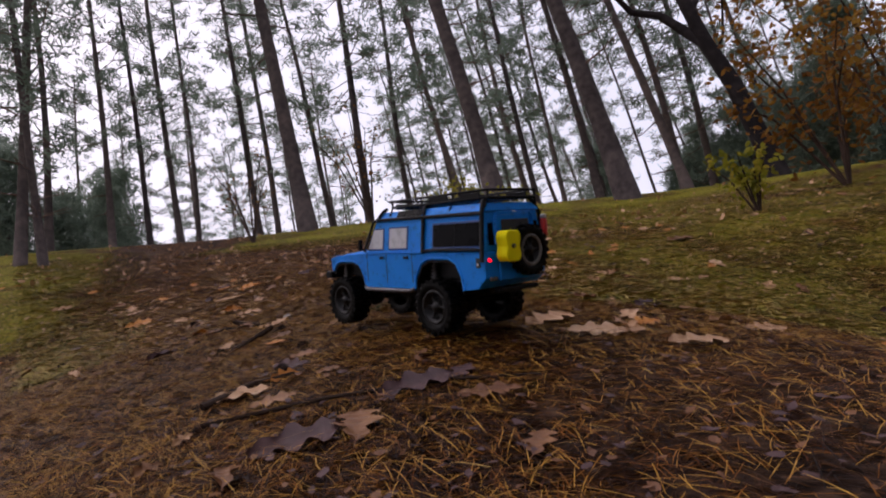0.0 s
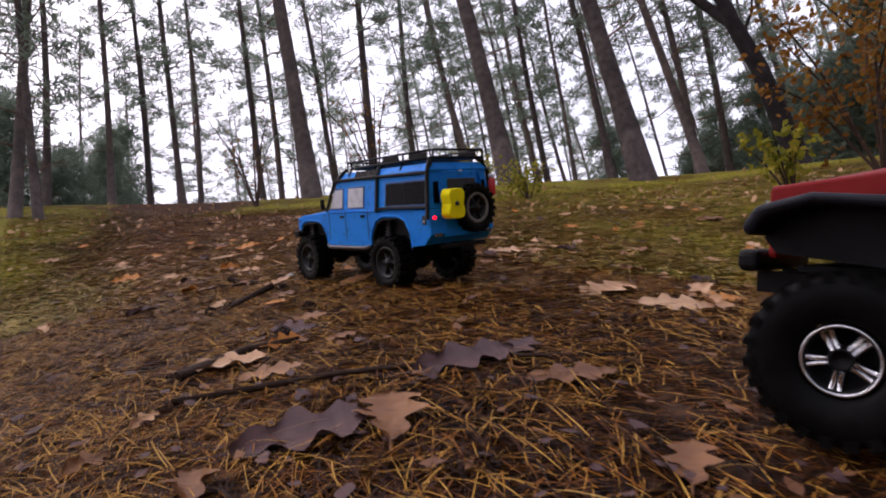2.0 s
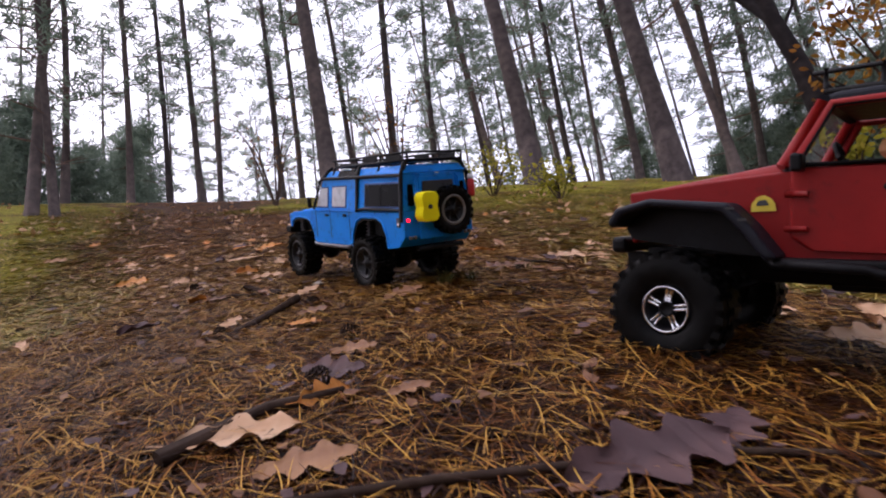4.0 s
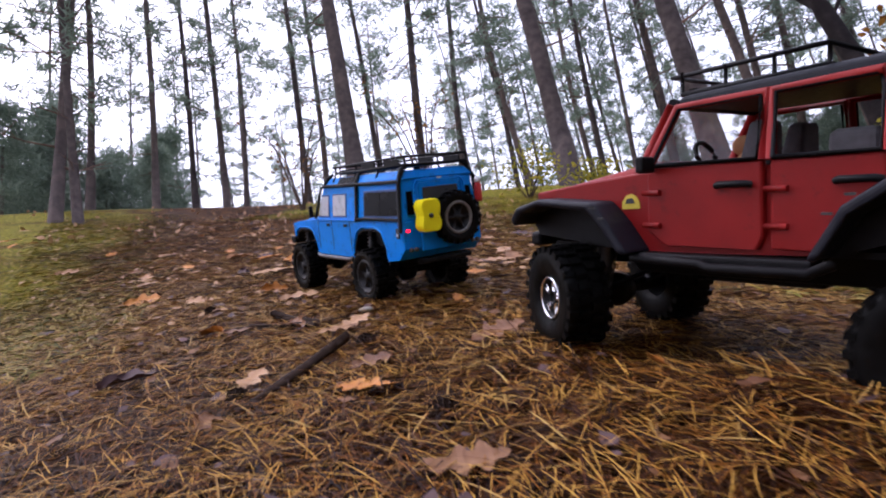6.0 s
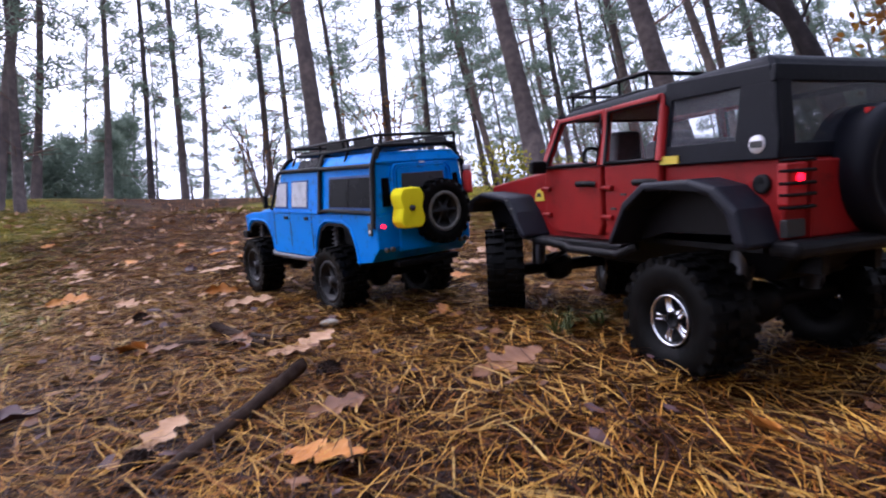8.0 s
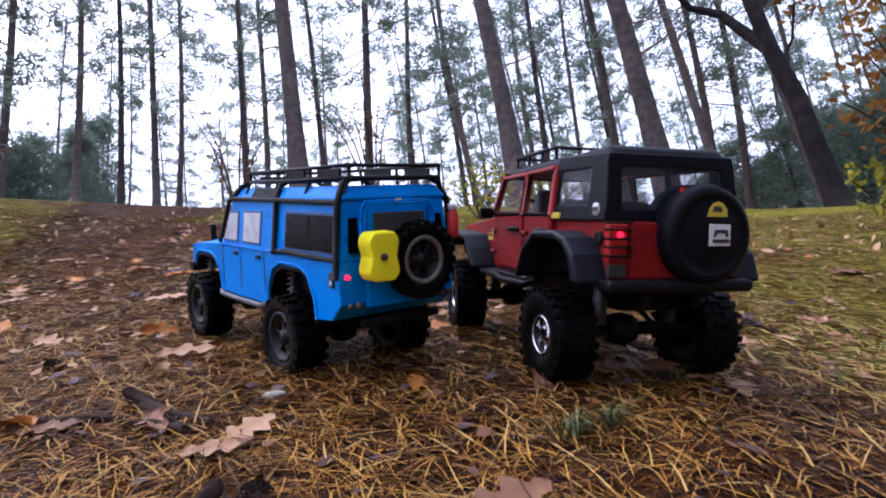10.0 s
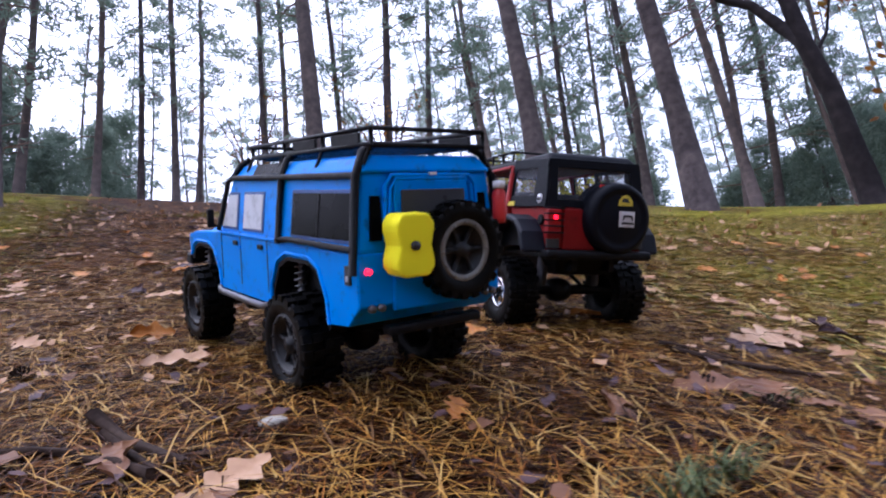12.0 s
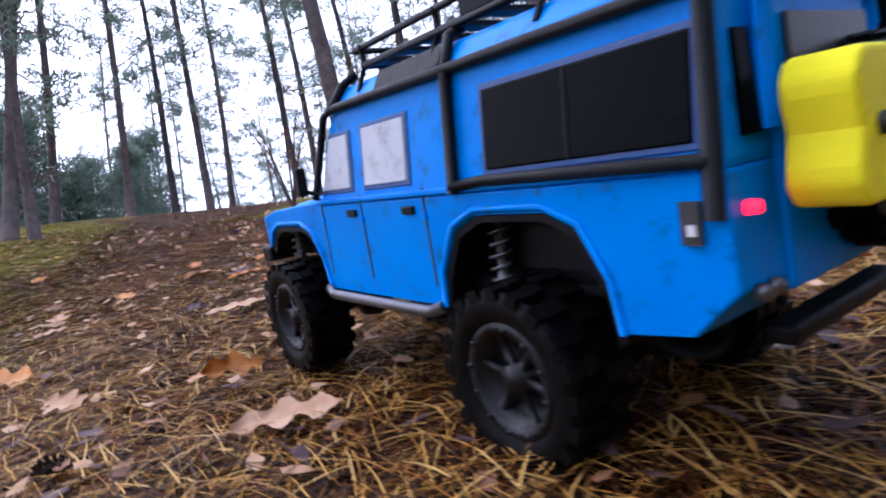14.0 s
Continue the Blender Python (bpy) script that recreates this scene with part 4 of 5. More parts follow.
        part("inner_fender", prism([(0.088, 0.149), (0.108, 0.176), (0.128, 0.199), (0.198, 0.206), (0.228, 0.197), (0.240, 0.179), (0.232, 0.166), (0.120, 0.152)], s * 0.060, s * 0.0905), BLACK, t)
        part("inner_fender", prism([(-0.256, 0.161), (-0.246, 0.191), (-0.230, 0.207), (-0.204, 0.215), (-0.150, 0.213), (-0.122, 0.193), (-0.100, 0.153), (-0.140, 0.166), (-0.220, 0.168)], s * 0.060, s * 0.0905), BLACK, t)
        for x, z in ((0.104, 0.190), (0.115, 0.202), (-0.128, 0.210), (-0.112, 0.194)):
            part("flare_notch", block(x - 0.001, x + 0.007, s * 0.1295, s * 0.131, z - 0.0012, z + 0.0012), INK, t)
        part("rock_slider", tube([(0.092, s * 0.094, 0.150), (0.084, s * 0.108, 0.144), (0.010, s * 0.110, 0.142), (0.0, s * 0.110, 0.138), (-0.086, s * 0.108, 0.138), (-0.100, s * 0.094, 0.146)], 0.0055, 8), BLACK, t)
        part("sill_plate", block(-0.088, 0.086, s * 0.080, s * 0.106, 0.1385, 0.150), BLACK, t, bevel=0.003)
        part("fuel_cap", lathe([(0.0001, -0.002), (0.009, -0.002), (0.0085, 0.003), (0.006, 0.0035), (0.0001, 0.002)], 18), BLACK, t).matrix_local = pose(-0.252, s * 0.0885, 0.216, 0, 0, 0 if s > 0 else 180)
        # rear lamps behind black guards
        lamp = part("tail_lamp", block(-0.2765, -0.266, s * 0.078 - 0.012, s * 0.078 + 0.012, 0.196, 0.234), TAILDIM, t, "red tail lamp behind a black guard", bevel=0.002)
        part("lamp_glow", lathe([(0.0001, -0.001), (0.0036, -0.001), (0.0032, 0.002), (0.0001, 0.0025)], 14), TAIL, lamp).matrix_local = pose(-0.2775, s * 0.077, 0.221, 0, 0, 90)
        for z in (0.195, 0.206, 0.216, 0.227, 0.236):
            part("lamp_guard", tube([(-0.272, s * 0.094, z), (-0.281, s * 0.091, z), (-0.281, s * 0.064, z), (-0.272, s * 0.063, z)], 0.0016, 6), BLACK, lamp)
        part("rear_vent", block(-0.275, -0.268, s * 0.078 - 0.011, s * 0.078 + 0.011, 0.168, 0.184), INK, t, bevel=0.001)
        part("windscreen_pillar", tube([(0.082, s * 0.089, 0.246), (0.050, s * 0.084, 0.310)], 0.0055, 8), RED, t)
        part("mirror", block(0.060, 0.070, s * 0.100, s * 0.122, 0.238, 0.256), BLACK, t, bevel=0.003)
        part("seat", hexa([(0.010, s * 0.016, 0.180), (0.010, s * 0.066, 0.180), (-0.028, s * 0.066, 0.180), (-0.028, s * 0.016, 0.180)], [(-0.014, s * 0.022, 0.286), (-0.014, s * 0.060, 0.286), (-0.030, s * 0.060, 0.286), (-0.030, s * 0.022, 0.286)]), SEAT, t, bevel=0.006)
    part("windscreen_header", tube([(0.050, -0.084, 0.311), (0.050, 0.084, 0.311)], 0.006, 8), SOFTTOP, t)
    part("windscreen_base", tube([(0.083, -0.088, 0.247), (0.083, 0.088, 0.247)], 0.005, 8), RED, t)
    part("windscreen", hexa([(0.080, -0.084, 0.250), (0.080, 0.084, 0.250), (0.052, 0.080, 0.308), (0.052, -0.080, 0.308)], [(0.082, -0.084, 0.250), (0.082, 0.084, 0.250), (0.054, 0.080, 0.308), (0.054, -0.080, 0.308)]), CLEAR, t).visible_shadow = False
    part("hardtop_roof", hexa([(-0.264, -0.086, 0.314), (0.058, -0.084, 0.308), (0.058, 0.084, 0.308), (-0.264, 0.086, 0.314)], [(-0.248, -0.076, 0.334), (0.046, -0.074, 0.321), (0.046, 0.074, 0.321), (-0.248, 0.076, 0.334)]), SOFTTOP, t, "matt black hardtop roof", bevel=0.011)
    # hardtop back with a smoked rear window
    bx = lambda z: -0.270 + 0.10 * (z - 0.238)  # noqa: E731
    for quad in ([(-0.092, 0.238), (0.092, 0.238), (0.090, 0.252), (-0.090, 0.252)], [(-0.088, 0.306), (0.088, 0.306), (0.084, 0.322), (-0.084, 0.322)], [(-0.092, 0.250), (-0.070, 0.250), (-0.068, 0.308), (-0.086, 0.308)], [(0.070, 0.250), (0.092, 0.250), (0.086, 0.308), (0.068, 0.308)]):
        part("hardtop_back", hexa([(bx(z) + 0.005, y, z) for y, z in quad], [(bx(z), y, z) for y, z in quad]), SOFTTOP, t, bevel=0.0015)
    part("rear_window", hexa([(bx(z) + 0.004, y, z) for y, z in [(-0.072, 0.250), (0.072, 0.250), (0.070, 0.308), (-0.070, 0.308)]], [(bx(z) + 0.002, y, z) for y, z in [(-0.072, 0.250), (0.072, 0.250), (0.070, 0.308), (-0.070, 0.308)]]), SMOKE, t, "smoked rear window").visible_shadow = False
    part("red_flag", block(-0.283, -0.279, -0.040, 0.002, 0.266, 0.280), REDPLASTIC, t, "small red panel above the spare wheel")
    part("tailgate", block(-0.276, -0.268, -0.062, 0.062, 0.166, 0.236), RED, t, bevel=0.002)
    part("rear_bumper", block(-0.292, -0.262, -0.098, 0.098, 0.150, 0.166), BLACK, t, bevel=0.006)
    # covered spare wheel
    cover = part("spare_cover", lathe([(0.0001, 0.030), (0.038, 0.030), (0.044, 0.0275), (0.047, 0.031), (0.052, 0.031), (0.058, 0.027), (0.061, 0.018), (0.062, -0.022), (0.057, -0.026), (0.0001, -0.026)], 48), SOFTTOP, t, "round black spare wheel cover with stickers")
    cover.matrix_local = pose(-0.268, -0.030, 0.222, 0, 0, 90)
    bm = prism([(0.008, 0.022), (-0.020, 0.022), (-0.019, 0.031), (-0.013, 0.038), (-0.007, 0.040), (0.0, 0.038), (0.006, 0.031)], 0.0305, 0.0318)
    part("yellow_sticker", bm, STICKER, cover, "yellow arched sticker with dark print")
    part("sticker_print", prism([(0.002, 0.028), (-0.013, 0.0275), (-0.010, 0.034), (-0.001, 0.0345)], 0.0316, 0.0324), INK, cover)
    plate = part("white_plate", block(-0.025, 0.005, 0.0305, 0.0322, -0.013, 0.013), WHITE, cover, "white square sticker with a dark drawing", bevel=0.0008)
    part("plate_print", prism([(-0.020, -0.002), (-0.018, 0.007), (-0.002, 0.007), (0.0, -0.002), (-0.003, -0.002), (-0.004, 0.003), (-0.016, 0.003), (-0.017, -0.002)], 0.0320, 0.0328), INK, plate)
    part("plate_bar", block(-0.021, 0.001, 0.0320, 0.0328, -0.009, -0.005), INK, plate)
    # roof basket
    x0, x1, y = -0.085, 0.052, 0.062
    part("basket_rail", tube([(x0, -y, 0.328), (x0, y, 0.328), (x1, y, 0.323), (x1, -y, 0.323), (x0, -y, 0.328)], 0.003, 8), BLACK, t)
    part("basket_rail", tube([(x0, -y, 0.348), (x0, y, 0.348), (x1 + 0.01, y, 0.343), (x1 + 0.01, -y, 0.343), (x0, -y, 0.348)], 0.0026, 8), BLACK, t)
    for s in (-1, 1):
        for k in range(4):
            x = x0 + (x1 - x0) * k / 3
            part("basket_post", tube([(x, s * y, 0.326), (x, s * y, 0.347)], 0.0022, 6), BLACK, t)
    for k in range(6):
        x = x0 + (x1 - x0) * (k + 0.5) / 6
        part("basket_slat", block(x - 0.004, x + 0.004, -y, y, 0.324, 0.328), BLACK, t)
    part("dashboard", block(0.055, 0.085, -0.080, 0.080, 0.225, 0.250), SEAT, t, bevel=0.006)
    part("steering_wheel", tube([(0.040 + 0.006 * math.sin(a), 0.040 + 0.017 * math.cos(a), 0.254 + 0.016 * math.sin(a)) for a in [2 * math.pi * k / 16 for k in range(17)]], 0.0028, 6), BLACK, t)
    bm = bmesh.new()
    bmesh.ops.create_uvsphere(bm, u_segments=16, v_segments=10, radius=0.015, matrix=Matrix.Translation((-0.006, 0.040, 0.240)) @ Matrix.Diagonal((0.9, 1.0, 1.2, 1)))
    bmesh.ops.create_uvsphere(bm, u_segments=16, v_segments=10, radius=0.011, matrix=Matrix.Translation((0.000, 0.040, 0.262)))
    part("stuffed_toy", bm, PLUSH, t, "tan stuffed toy at the wheel", smooth=True)
    part("rear_bench", block(-0.125, -0.085, -0.07, 0.07, 0.17, 0.268), SEAT, t, bevel=0.008)
    part("trailer_hook", lathe([(0.0001, -0.006), (0.006, -0.005), (0.007, 0), (0.006, 0.005), (0.0001, 0.006)], 14), CHROME, t).matrix_local = pose(-0.190, -0.100, 0.078, 0, 0, 20)
    return t, wheels


def proportion(truck, wheels, sx, sy, sz):
    """Sets a truck's length, width and height; wheels and round fittings keep their shape and only move."""
    grow = Vector((sx, sy, sz))
    for ob in truck.children_recursive:
        if ob in wheels or ob.parent in wheels:
            continue
        if ob.matrix_basis == Matrix() and (ob.parent == truck or ob.parent.matrix_basis == Matrix()):
            for v in ob.data.vertices:
                v.co = v.co * grow
        elif ob.parent == truck or ob.parent.matrix_basis == Matrix():
            ob.location = ob.location * grow
    for w in wheels:
        w.location = w.location * grow


blue, blue_wheels = blue_truck()
red, red_wheels = red_truck()
proportion(blue, blue_wheels, 1.07, 0.93, 1.02)
proportion(red, red_wheels, 1.05, 1.035, 0.965)

# ---- trees ----
RNG = np.random.default_rng(7)


def rnd(a, b):
    return float(RNG.uniform(a, b))


def clump(verts, faces, centre, size, count, blade, width):
    """A burst of narrow blades about a centre."""
    for _ in range(count):
        d = Vector((rnd(-1, 1), rnd(-1, 1), rnd(-0.6, 1))).normalized()
        s = d.cross(Vector((rnd(-1, 1), rnd(-1, 1), rnd(-1, 1)))).normalized() * width
        a = Vector(centre) + Vector((rnd(-1, 1), rnd(-1, 1), rnd(-0.6, 0.6))) * size
        b = a + d * blade * rnd(0.6, 1.2)
        k = len(verts)
        verts += [a - s, a + s, b + s * 0.4, b - s * 0.4]
        faces.append((k, k + 1, k + 2, k + 3))


def trunk_mesh(tall, r, bends, sides=12):
    pts = []
    for k in range(10):
        z = tall * k / 9 - (0.25 if k == 0 else 0)
        pts.append((bends * math.sin(z * 0.55 + bends * 40) * 0.5, bends * math.sin(z * 0.4 + 1 + bends * 17) * 0.5, z))
    bm = tube(pts, r, sides, taper=0.35)
    for v in bm.verts:
        if v.co.z < 0.4:
            k = 1 + 0.45 * (0.4 - max(v.co.z, 0)) / 0.4 * (0.5 + 0.5 * abs(math.sin(3 * math.atan2(v.co.y, v.co.x))))
            v.co.x *= k
            v.co.y *= k
    return bm


def pine_parts(tall, r, first, crown_from, bends, dense):
    """Bare trunk, dead side branches lower down, and clumps of needles above."""
    trunk = trunk_mesh(tall, r, bends)
    limbs = bmesh.new()
    verts, faces = [], []
    z = first
    while z < tall:
        k = (z - first) / (tall - first)
        live = z > crown_from
        a = rnd(0, 2 * math.pi)
        reach = rnd(0.5, 1.2) * (0.75 if not live else 1.3 - 0.6 * k)
        bx, by = bends * math.sin(z * 0.55 + bends * 40) * 0.5, bends * math.sin(z * 0.4 + 1 + bends * 17) * 0.5
        way = Vector((math.cos(a), math.sin(a), rnd(-0.25, 0.35)))
        p0 = Vector((bx, by, z))
        p1 = p0 + way * reach * 0.5 + Vector((0, 0, rnd(-0.1, 0.06)))
        p2 = p0 + way * reach + Vector((rnd(-0.15, 0.15), rnd(-0.15, 0.15), rnd(-0.15, 0.15)))
        tube([p0, p1, p2], r * 0.11 + 0.006, 5, limbs, taper=0.3)
        for _ in range(2):
            q = p1.lerp(p2, rnd(0, 0.9))
            tube([q, q + Vector((rnd(-1, 1), rnd(-1, 1), rnd(-0.6, 0.8))) * 0.32], 0.007, 4, limbs, taper=0.4)
        if live:
            for _ in range(dense):
                c = p1.lerp(p2, rnd(-0.2, 1.15)) + Vector((rnd(-0.2, 0.2), rnd(-0.2, 0.2), rnd(-0.08, 0.18)))
                clump(verts, faces, c, 0.13, 17, 0.17, 0.015)
        elif rnd(0, 1) < 0.4:
            clump(verts, faces, p2, 0.16, 18, 0.18, 0.010)
        z += rnd(0.12, 0.26) if live else rnd(0.22, 0.6)
    return trunk, limbs, mesh_of("crown", verts, faces, PINELEAF)


def pine(tall, r, first, crown_from, bends, dense, label):
    t = thing("pine_tree", Matrix(), label, "tree", "pines on the hill")
    trunk, limbs, crown = pine_parts(tall, r, first, crown_from, bends, dense)
    part("trunk", trunk, BARK, t, smooth=True)
    tagged(part("branch", limbs, BARKRED, t, "thin dead branches"), kind="stuff")
    c = new("crown", crown)
    c.parent = t
    return t


PINES = [
    pine(13, 0.15, 2.4, 4.2, 0.10, 4, "tall pine with a thick grey-brown trunk"),
    pine(12, 0.085, 0.9, 2.4, 0.16, 4, "slender pine with sparse needle clumps"),
    pine(11, 0.075, 0.8, 2.0, 0.22, 4, "slender crooked pine with bare lower branches"),
    pine(12, 0.080, 1.2, 3.2, -0.13, 4, "thin straight pine with high crown"),
]


def set_tree(kind, x, y, lean_x, lean_y, scale, spin):
    up = Vector((lean_x, lean_y, 1)).normalized()
    m = Matrix.Translation((x, y, height(x, y) - 0.05)) @ Vector((0, 0, 1)).rotation_difference(up).to_matrix().to_4x4() @ Matrix.Rotation(spin, 4, "Z")
    ob = copy_thing(PINES[kind], m)
    ob.scale = (scale, scale, 0.5 + 0.5 * scale)
    return ob


# x, y, lean, trunk radius
LEFT_PINES = [
    (-5.53, 9.79, 0.003, 0.002, 0.055), (-5.36, 10.58, 0.010, 0.006, 0.053), (-5.06, 11.18, 0.012, 0.006, 0.065),
    (-5.12, 12.26, 0.033, 0.014, 0.055), (-6.02, 8.86, -0.004, -0.003, 0.058), (-4.18, 13.67, 0.005, 0.002, 0.077),
    (-4.13, 14.73, 0.025, 0.007, 0.083), (-2.35, 10.33, 0.002, 0.001, 0.150), (-2.58, 15.07, -0.044, -0.007, 0.083),
    (-4.95, 7.10, -0.05, 0.0, 0.052), (-5.30, 7.45, 0.02, 0.01, 0.072), (-1.43, 13.21, 0.040, 0.004, 0.098), (-0.69, 16.25, 0.058, 0.001, 0.096),
]
RIGHT_PINES = [
    (0.65, 13.22, -0.020, 0.002, 0.076), (1.09, 10.35, -0.028, 0.004, 0.162), (2.58, 14.96, 0.038, -0.008, 0.083),
    (2.54, 17.0, 0.044, -0.008, 0.087), (2.87, 13.86, 0.086, -0.047, 0.053), (3.71, 13.62, 0.035, -0.011, 0.095),
    (3.08, 9.60, -0.035, 0.014, 0.166), (4.94, 12.05, -0.010, 0.005, 0.098), (5.27, 13.0, 0.055, -0.064, 0.083),
    (6.26, 13.62, 0.046, -0.067, 0.089),
]
STANDING = LEFT_PINES + RIGHT_PINES
for k, (x, y, lx, ly, r) in enumerate(STANDING):
    kind = 0 if r > 0.12 else 1 + k % 3
    base_r = (0.15, 0.085, 0.075, 0.080)[kind]
    set_tree(kind, x, y, lx, ly, r / base_r, 2.4 * k)
# the wood behind
placed = [(x, y) for x, y, *_ in STANDING]
k = 0
while k < 96:
    a, d = rnd(-58, 62), rnd(12.5, 34)
    x, y = -0.3 + d * math.sin(radians(a)), 1.3 + d * math.cos(radians(a))
    if all((x - p) ** 2 + (y - q) ** 2 > 0.8 for p, q in placed):
        placed.append((x, y))
        set_tree(1 + k % 3, x, y, rnd(-0.06, 0.05), rnd(-0.05, 0.05), rnd(0.6, 1.0), rnd(0, 6.3))
        k += 1
# unseen pines beside and behind the camera, added to block sky light
for k in range(75):
    a, d = rnd(62, 300), rnd(4.0, 18)
    x, y = -0.3 + d * math.sin(radians(a)), 1.3 + d * math.cos(radians(a))
    set_tree(1 + k % 3, x, y, rnd(-0.05, 0.05), rnd(-0.05, 0.05), rnd(0.8, 1.2), rnd(0, 6.3))
for p in PINES:
    p.matrix_world = pose(rnd(-14, -9), rnd(-14, -9), 0)
    p.location.z = height(p.location.x, p.location.y) - 0.05


def young_pine(tall, wide):
    t = thing("young_pine", Matrix(), "dense dark green young pine", "tree", "young pines")
    part("trunk", tube([(0, 0, -0.1), (0.02, 0, tall * 0.5), (0, 0.02, tall)], 0.04, 8, taper=0.2), BARK, t)
    verts, faces = [], []
    for _ in range(200):
        k = rnd(0.05, 1)
        a, rr = rnd(0, 2 * math.pi), wide * (1 - 0.75 * k) * math.sqrt(rnd(0.05, 1))
        clump(verts, faces, (rr * math.cos(a), rr * math.sin(a), tall * k), 0.15, 18, 0.2, 0.011)
    c = new("crown", mesh_of("crown", verts, faces, PINELEAF))
    c.parent = t
    return t


YOUNG = [young_pine(2.6, 1.0), young_pine(1.8, 0.9)]
for k, (x, y, s) in enumerate(((-7.6, 9.0, 1.0), (-8.6, 10.0, 1.2), (-6.6, 11.6, 0.9), (-9.2, 11.5, 1.3), (-10.5, 13.5, 1.5), (-7.4, 11.2, 1.1), (7.2, 13.4, 1.2), (8.6, 12.4, 1.2), (9.6, 14.5, 1.5), (6.8, 16.5, 1.4), (10.8, 11.0, 1.2), (7.9, 15.5, 1.6), (11.5, 13.5, 1.6), (8.4, 10.3, 0.8), (5.2, 18.6, 1.7))):
    ob = copy_thing(YOUNG[k % 2], pose(x, y, height(x, y) - 0.05, 0, 0, 77 * k))
    ob.scale = (0.8 * s, 0.8 * s, 0.8 * s)
for k in range(40):
    a, d = rnd(22, 52) if k % 3 else rnd(-48, -26), rnd(12.5, 21)
    x, y = -0.3 + d * math.sin(radians(a)), 1.3 + d * math.cos(radians(a))
    ob = copy_thing(YOUNG[k % 2], pose(x, y, height(x, y) - 0.05, 0, 0, 53 * k))
    s = rnd(0.8, 1.5)
    ob.scale = (s, s, s * 1.15)
for k, p in enumerate(YOUNG):
    p.matrix_world = pose(-8.2 - k, 12.8 + 1.5 * k, height(-8.2 - k, 12.8 + 1.5 * k) - 0.05)


def leaf_quads(verts, faces, centre, size, count, leaf):
    for _ in range(count):
        c = Vector(centre) + Vector((rnd(-1, 1), rnd(-1, 1), rnd(-1, 1))) * size
        u = Vector((rnd(-1, 1), rnd(-1, 1), rnd(-0.8, 0.8))).normalized()
        w = u.cross(Vector((rnd(-1, 1), rnd(-1, 1), rnd(-1, 1)))).normalized()
        k = len(verts)
        for a, b in ((-1, 0), (-0.35, 0.42), (0.4, 0.48), (1, 0), (0.4, -0.48), (-0.35, -0.42)):
            verts.append(c + leaf * (a * u + b * w))
        faces.append(tuple(range(k, k + 6)))


def oak_tree():
    """The dark leaning tree that forks, with brown leaves on its outer twigs."""
    x, y = 6.0, 10.6
    t = thing("oak_tree", pose(x, y, height(x, y)), "dark leaning forked oak with few brown leaves", "tree")
    bm = tube([(0.04, 0, -0.2), (0.02, 0, 0.35), (-0.03, -0.02, 0.8), (-0.09, -0.06, 1.45), (-0.24, -0.08, 2.15), (-0.33, -0.12, 2.9), (-0.42, -0.1, 3.8), (-0.7, 0, 5.0), (-0.9, 0.1, 6.5)], 0.15, 12, taper=0.35)
    part("trunk", bm, OAKBARK, t, smooth=True)
    part("limb", tube([(-0.24, -0.08, 2.15), (-0.42, 0.02, 2.5), (-0.60, 0.14, 2.9), (-0.95, 0.2, 3.1), (-1.2, 0.2, 3.7)], 0.085, 8, taper=0.4), OAKBARK, t)
    part("limb", tube([(-0.17, -0.07, 1.95), (-0.02, -0.2, 2.2), (0.1, -0.3, 2.7)], 0.03, 6, taper=0.4), OAKBARK, t)
    part("limb", tube([(-0.30, -0.1, 2.7), (0.2, -0.2, 3.2), (0.9, -0.3, 3.5), (1.6, -0.4, 3.3)], 0.05, 6, taper=0.4), OAKBARK, t)
    verts, faces = [], []
    for _ in range(60):
        leaf_quads(verts, faces, (rnd(0.2, 1.9), rnd(-0.9, 0.4), rnd(2.6, 3.9)), 0.16, 7, 0.055)
    c = new("crown", mesh_of("crown", verts, faces, OAKLEAF))
    c.parent = t
    t.scale = (1.33, 1.33, 1.33)
    return t


def leafy_bush(name, x, y, tall, wide, count, leaf, mat, label):
    t = thing(name, pose(x, y, height(x, y)), label, "bush")
    stems = bmesh.new()
    verts, faces = [], []
    for k in range(7):
        a = rnd(0, 2 * math.pi)
        top = Vector((math.cos(a) * wide * rnd(0.3, 1), math.sin(a) * wide * rnd(0.3, 1), tall * rnd(0.6, 1)))
        tube([(0, 0, -0.05), top * 0.5 + Vector((0, 0, tall * 0.12)), top], 0.007 + 0.006 * tall, 5, stems, taper=0.3)
        for _ in range(count):
            leaf_quads(verts, faces, top * rnd(0.35, 1.08) + Vector((rnd(-1, 1), rnd(-1, 1), rnd(-1, 1))) * wide * 0.25, wide * 0.14, 4, leaf)
    tagged(part("stem", stems, TWIG, t), kind="stuff")
    c = new("foliage", mesh_of("foliage", verts, faces, mat))
    c.parent = t
    return t


oak_tree()
leafy_bush("oak_bush", 4.0, 5.9, 1.9, 0.85, 26, 0.045, OAKLEAF, "bush of rusty orange oak leaves beside the oak")
leafy_bush("oak_bush", 5.4, 6.6, 2.6, 1.2, 34, 0.05, OAKLEAF, "tall bush of rusty orange oak leaves")
leafy_bush("oak_sapling", 2.55, 4.85, 0.55, 0.26, 9, 0.035, YOUNGLEAF, "small yellow-green oak sapling in the moss")
leafy_bush("shrub", 0.95, 7.4, 0.5, 0.45, 14, 0.03, YOUNGLEAF, "low yellowing shrub on the slope")
leafy_bush("shrub", 0.25, 8.3, 0.55, 0.6, 14, 0.03, YOUNGLEAF, "low yellowing shrub on the crest")
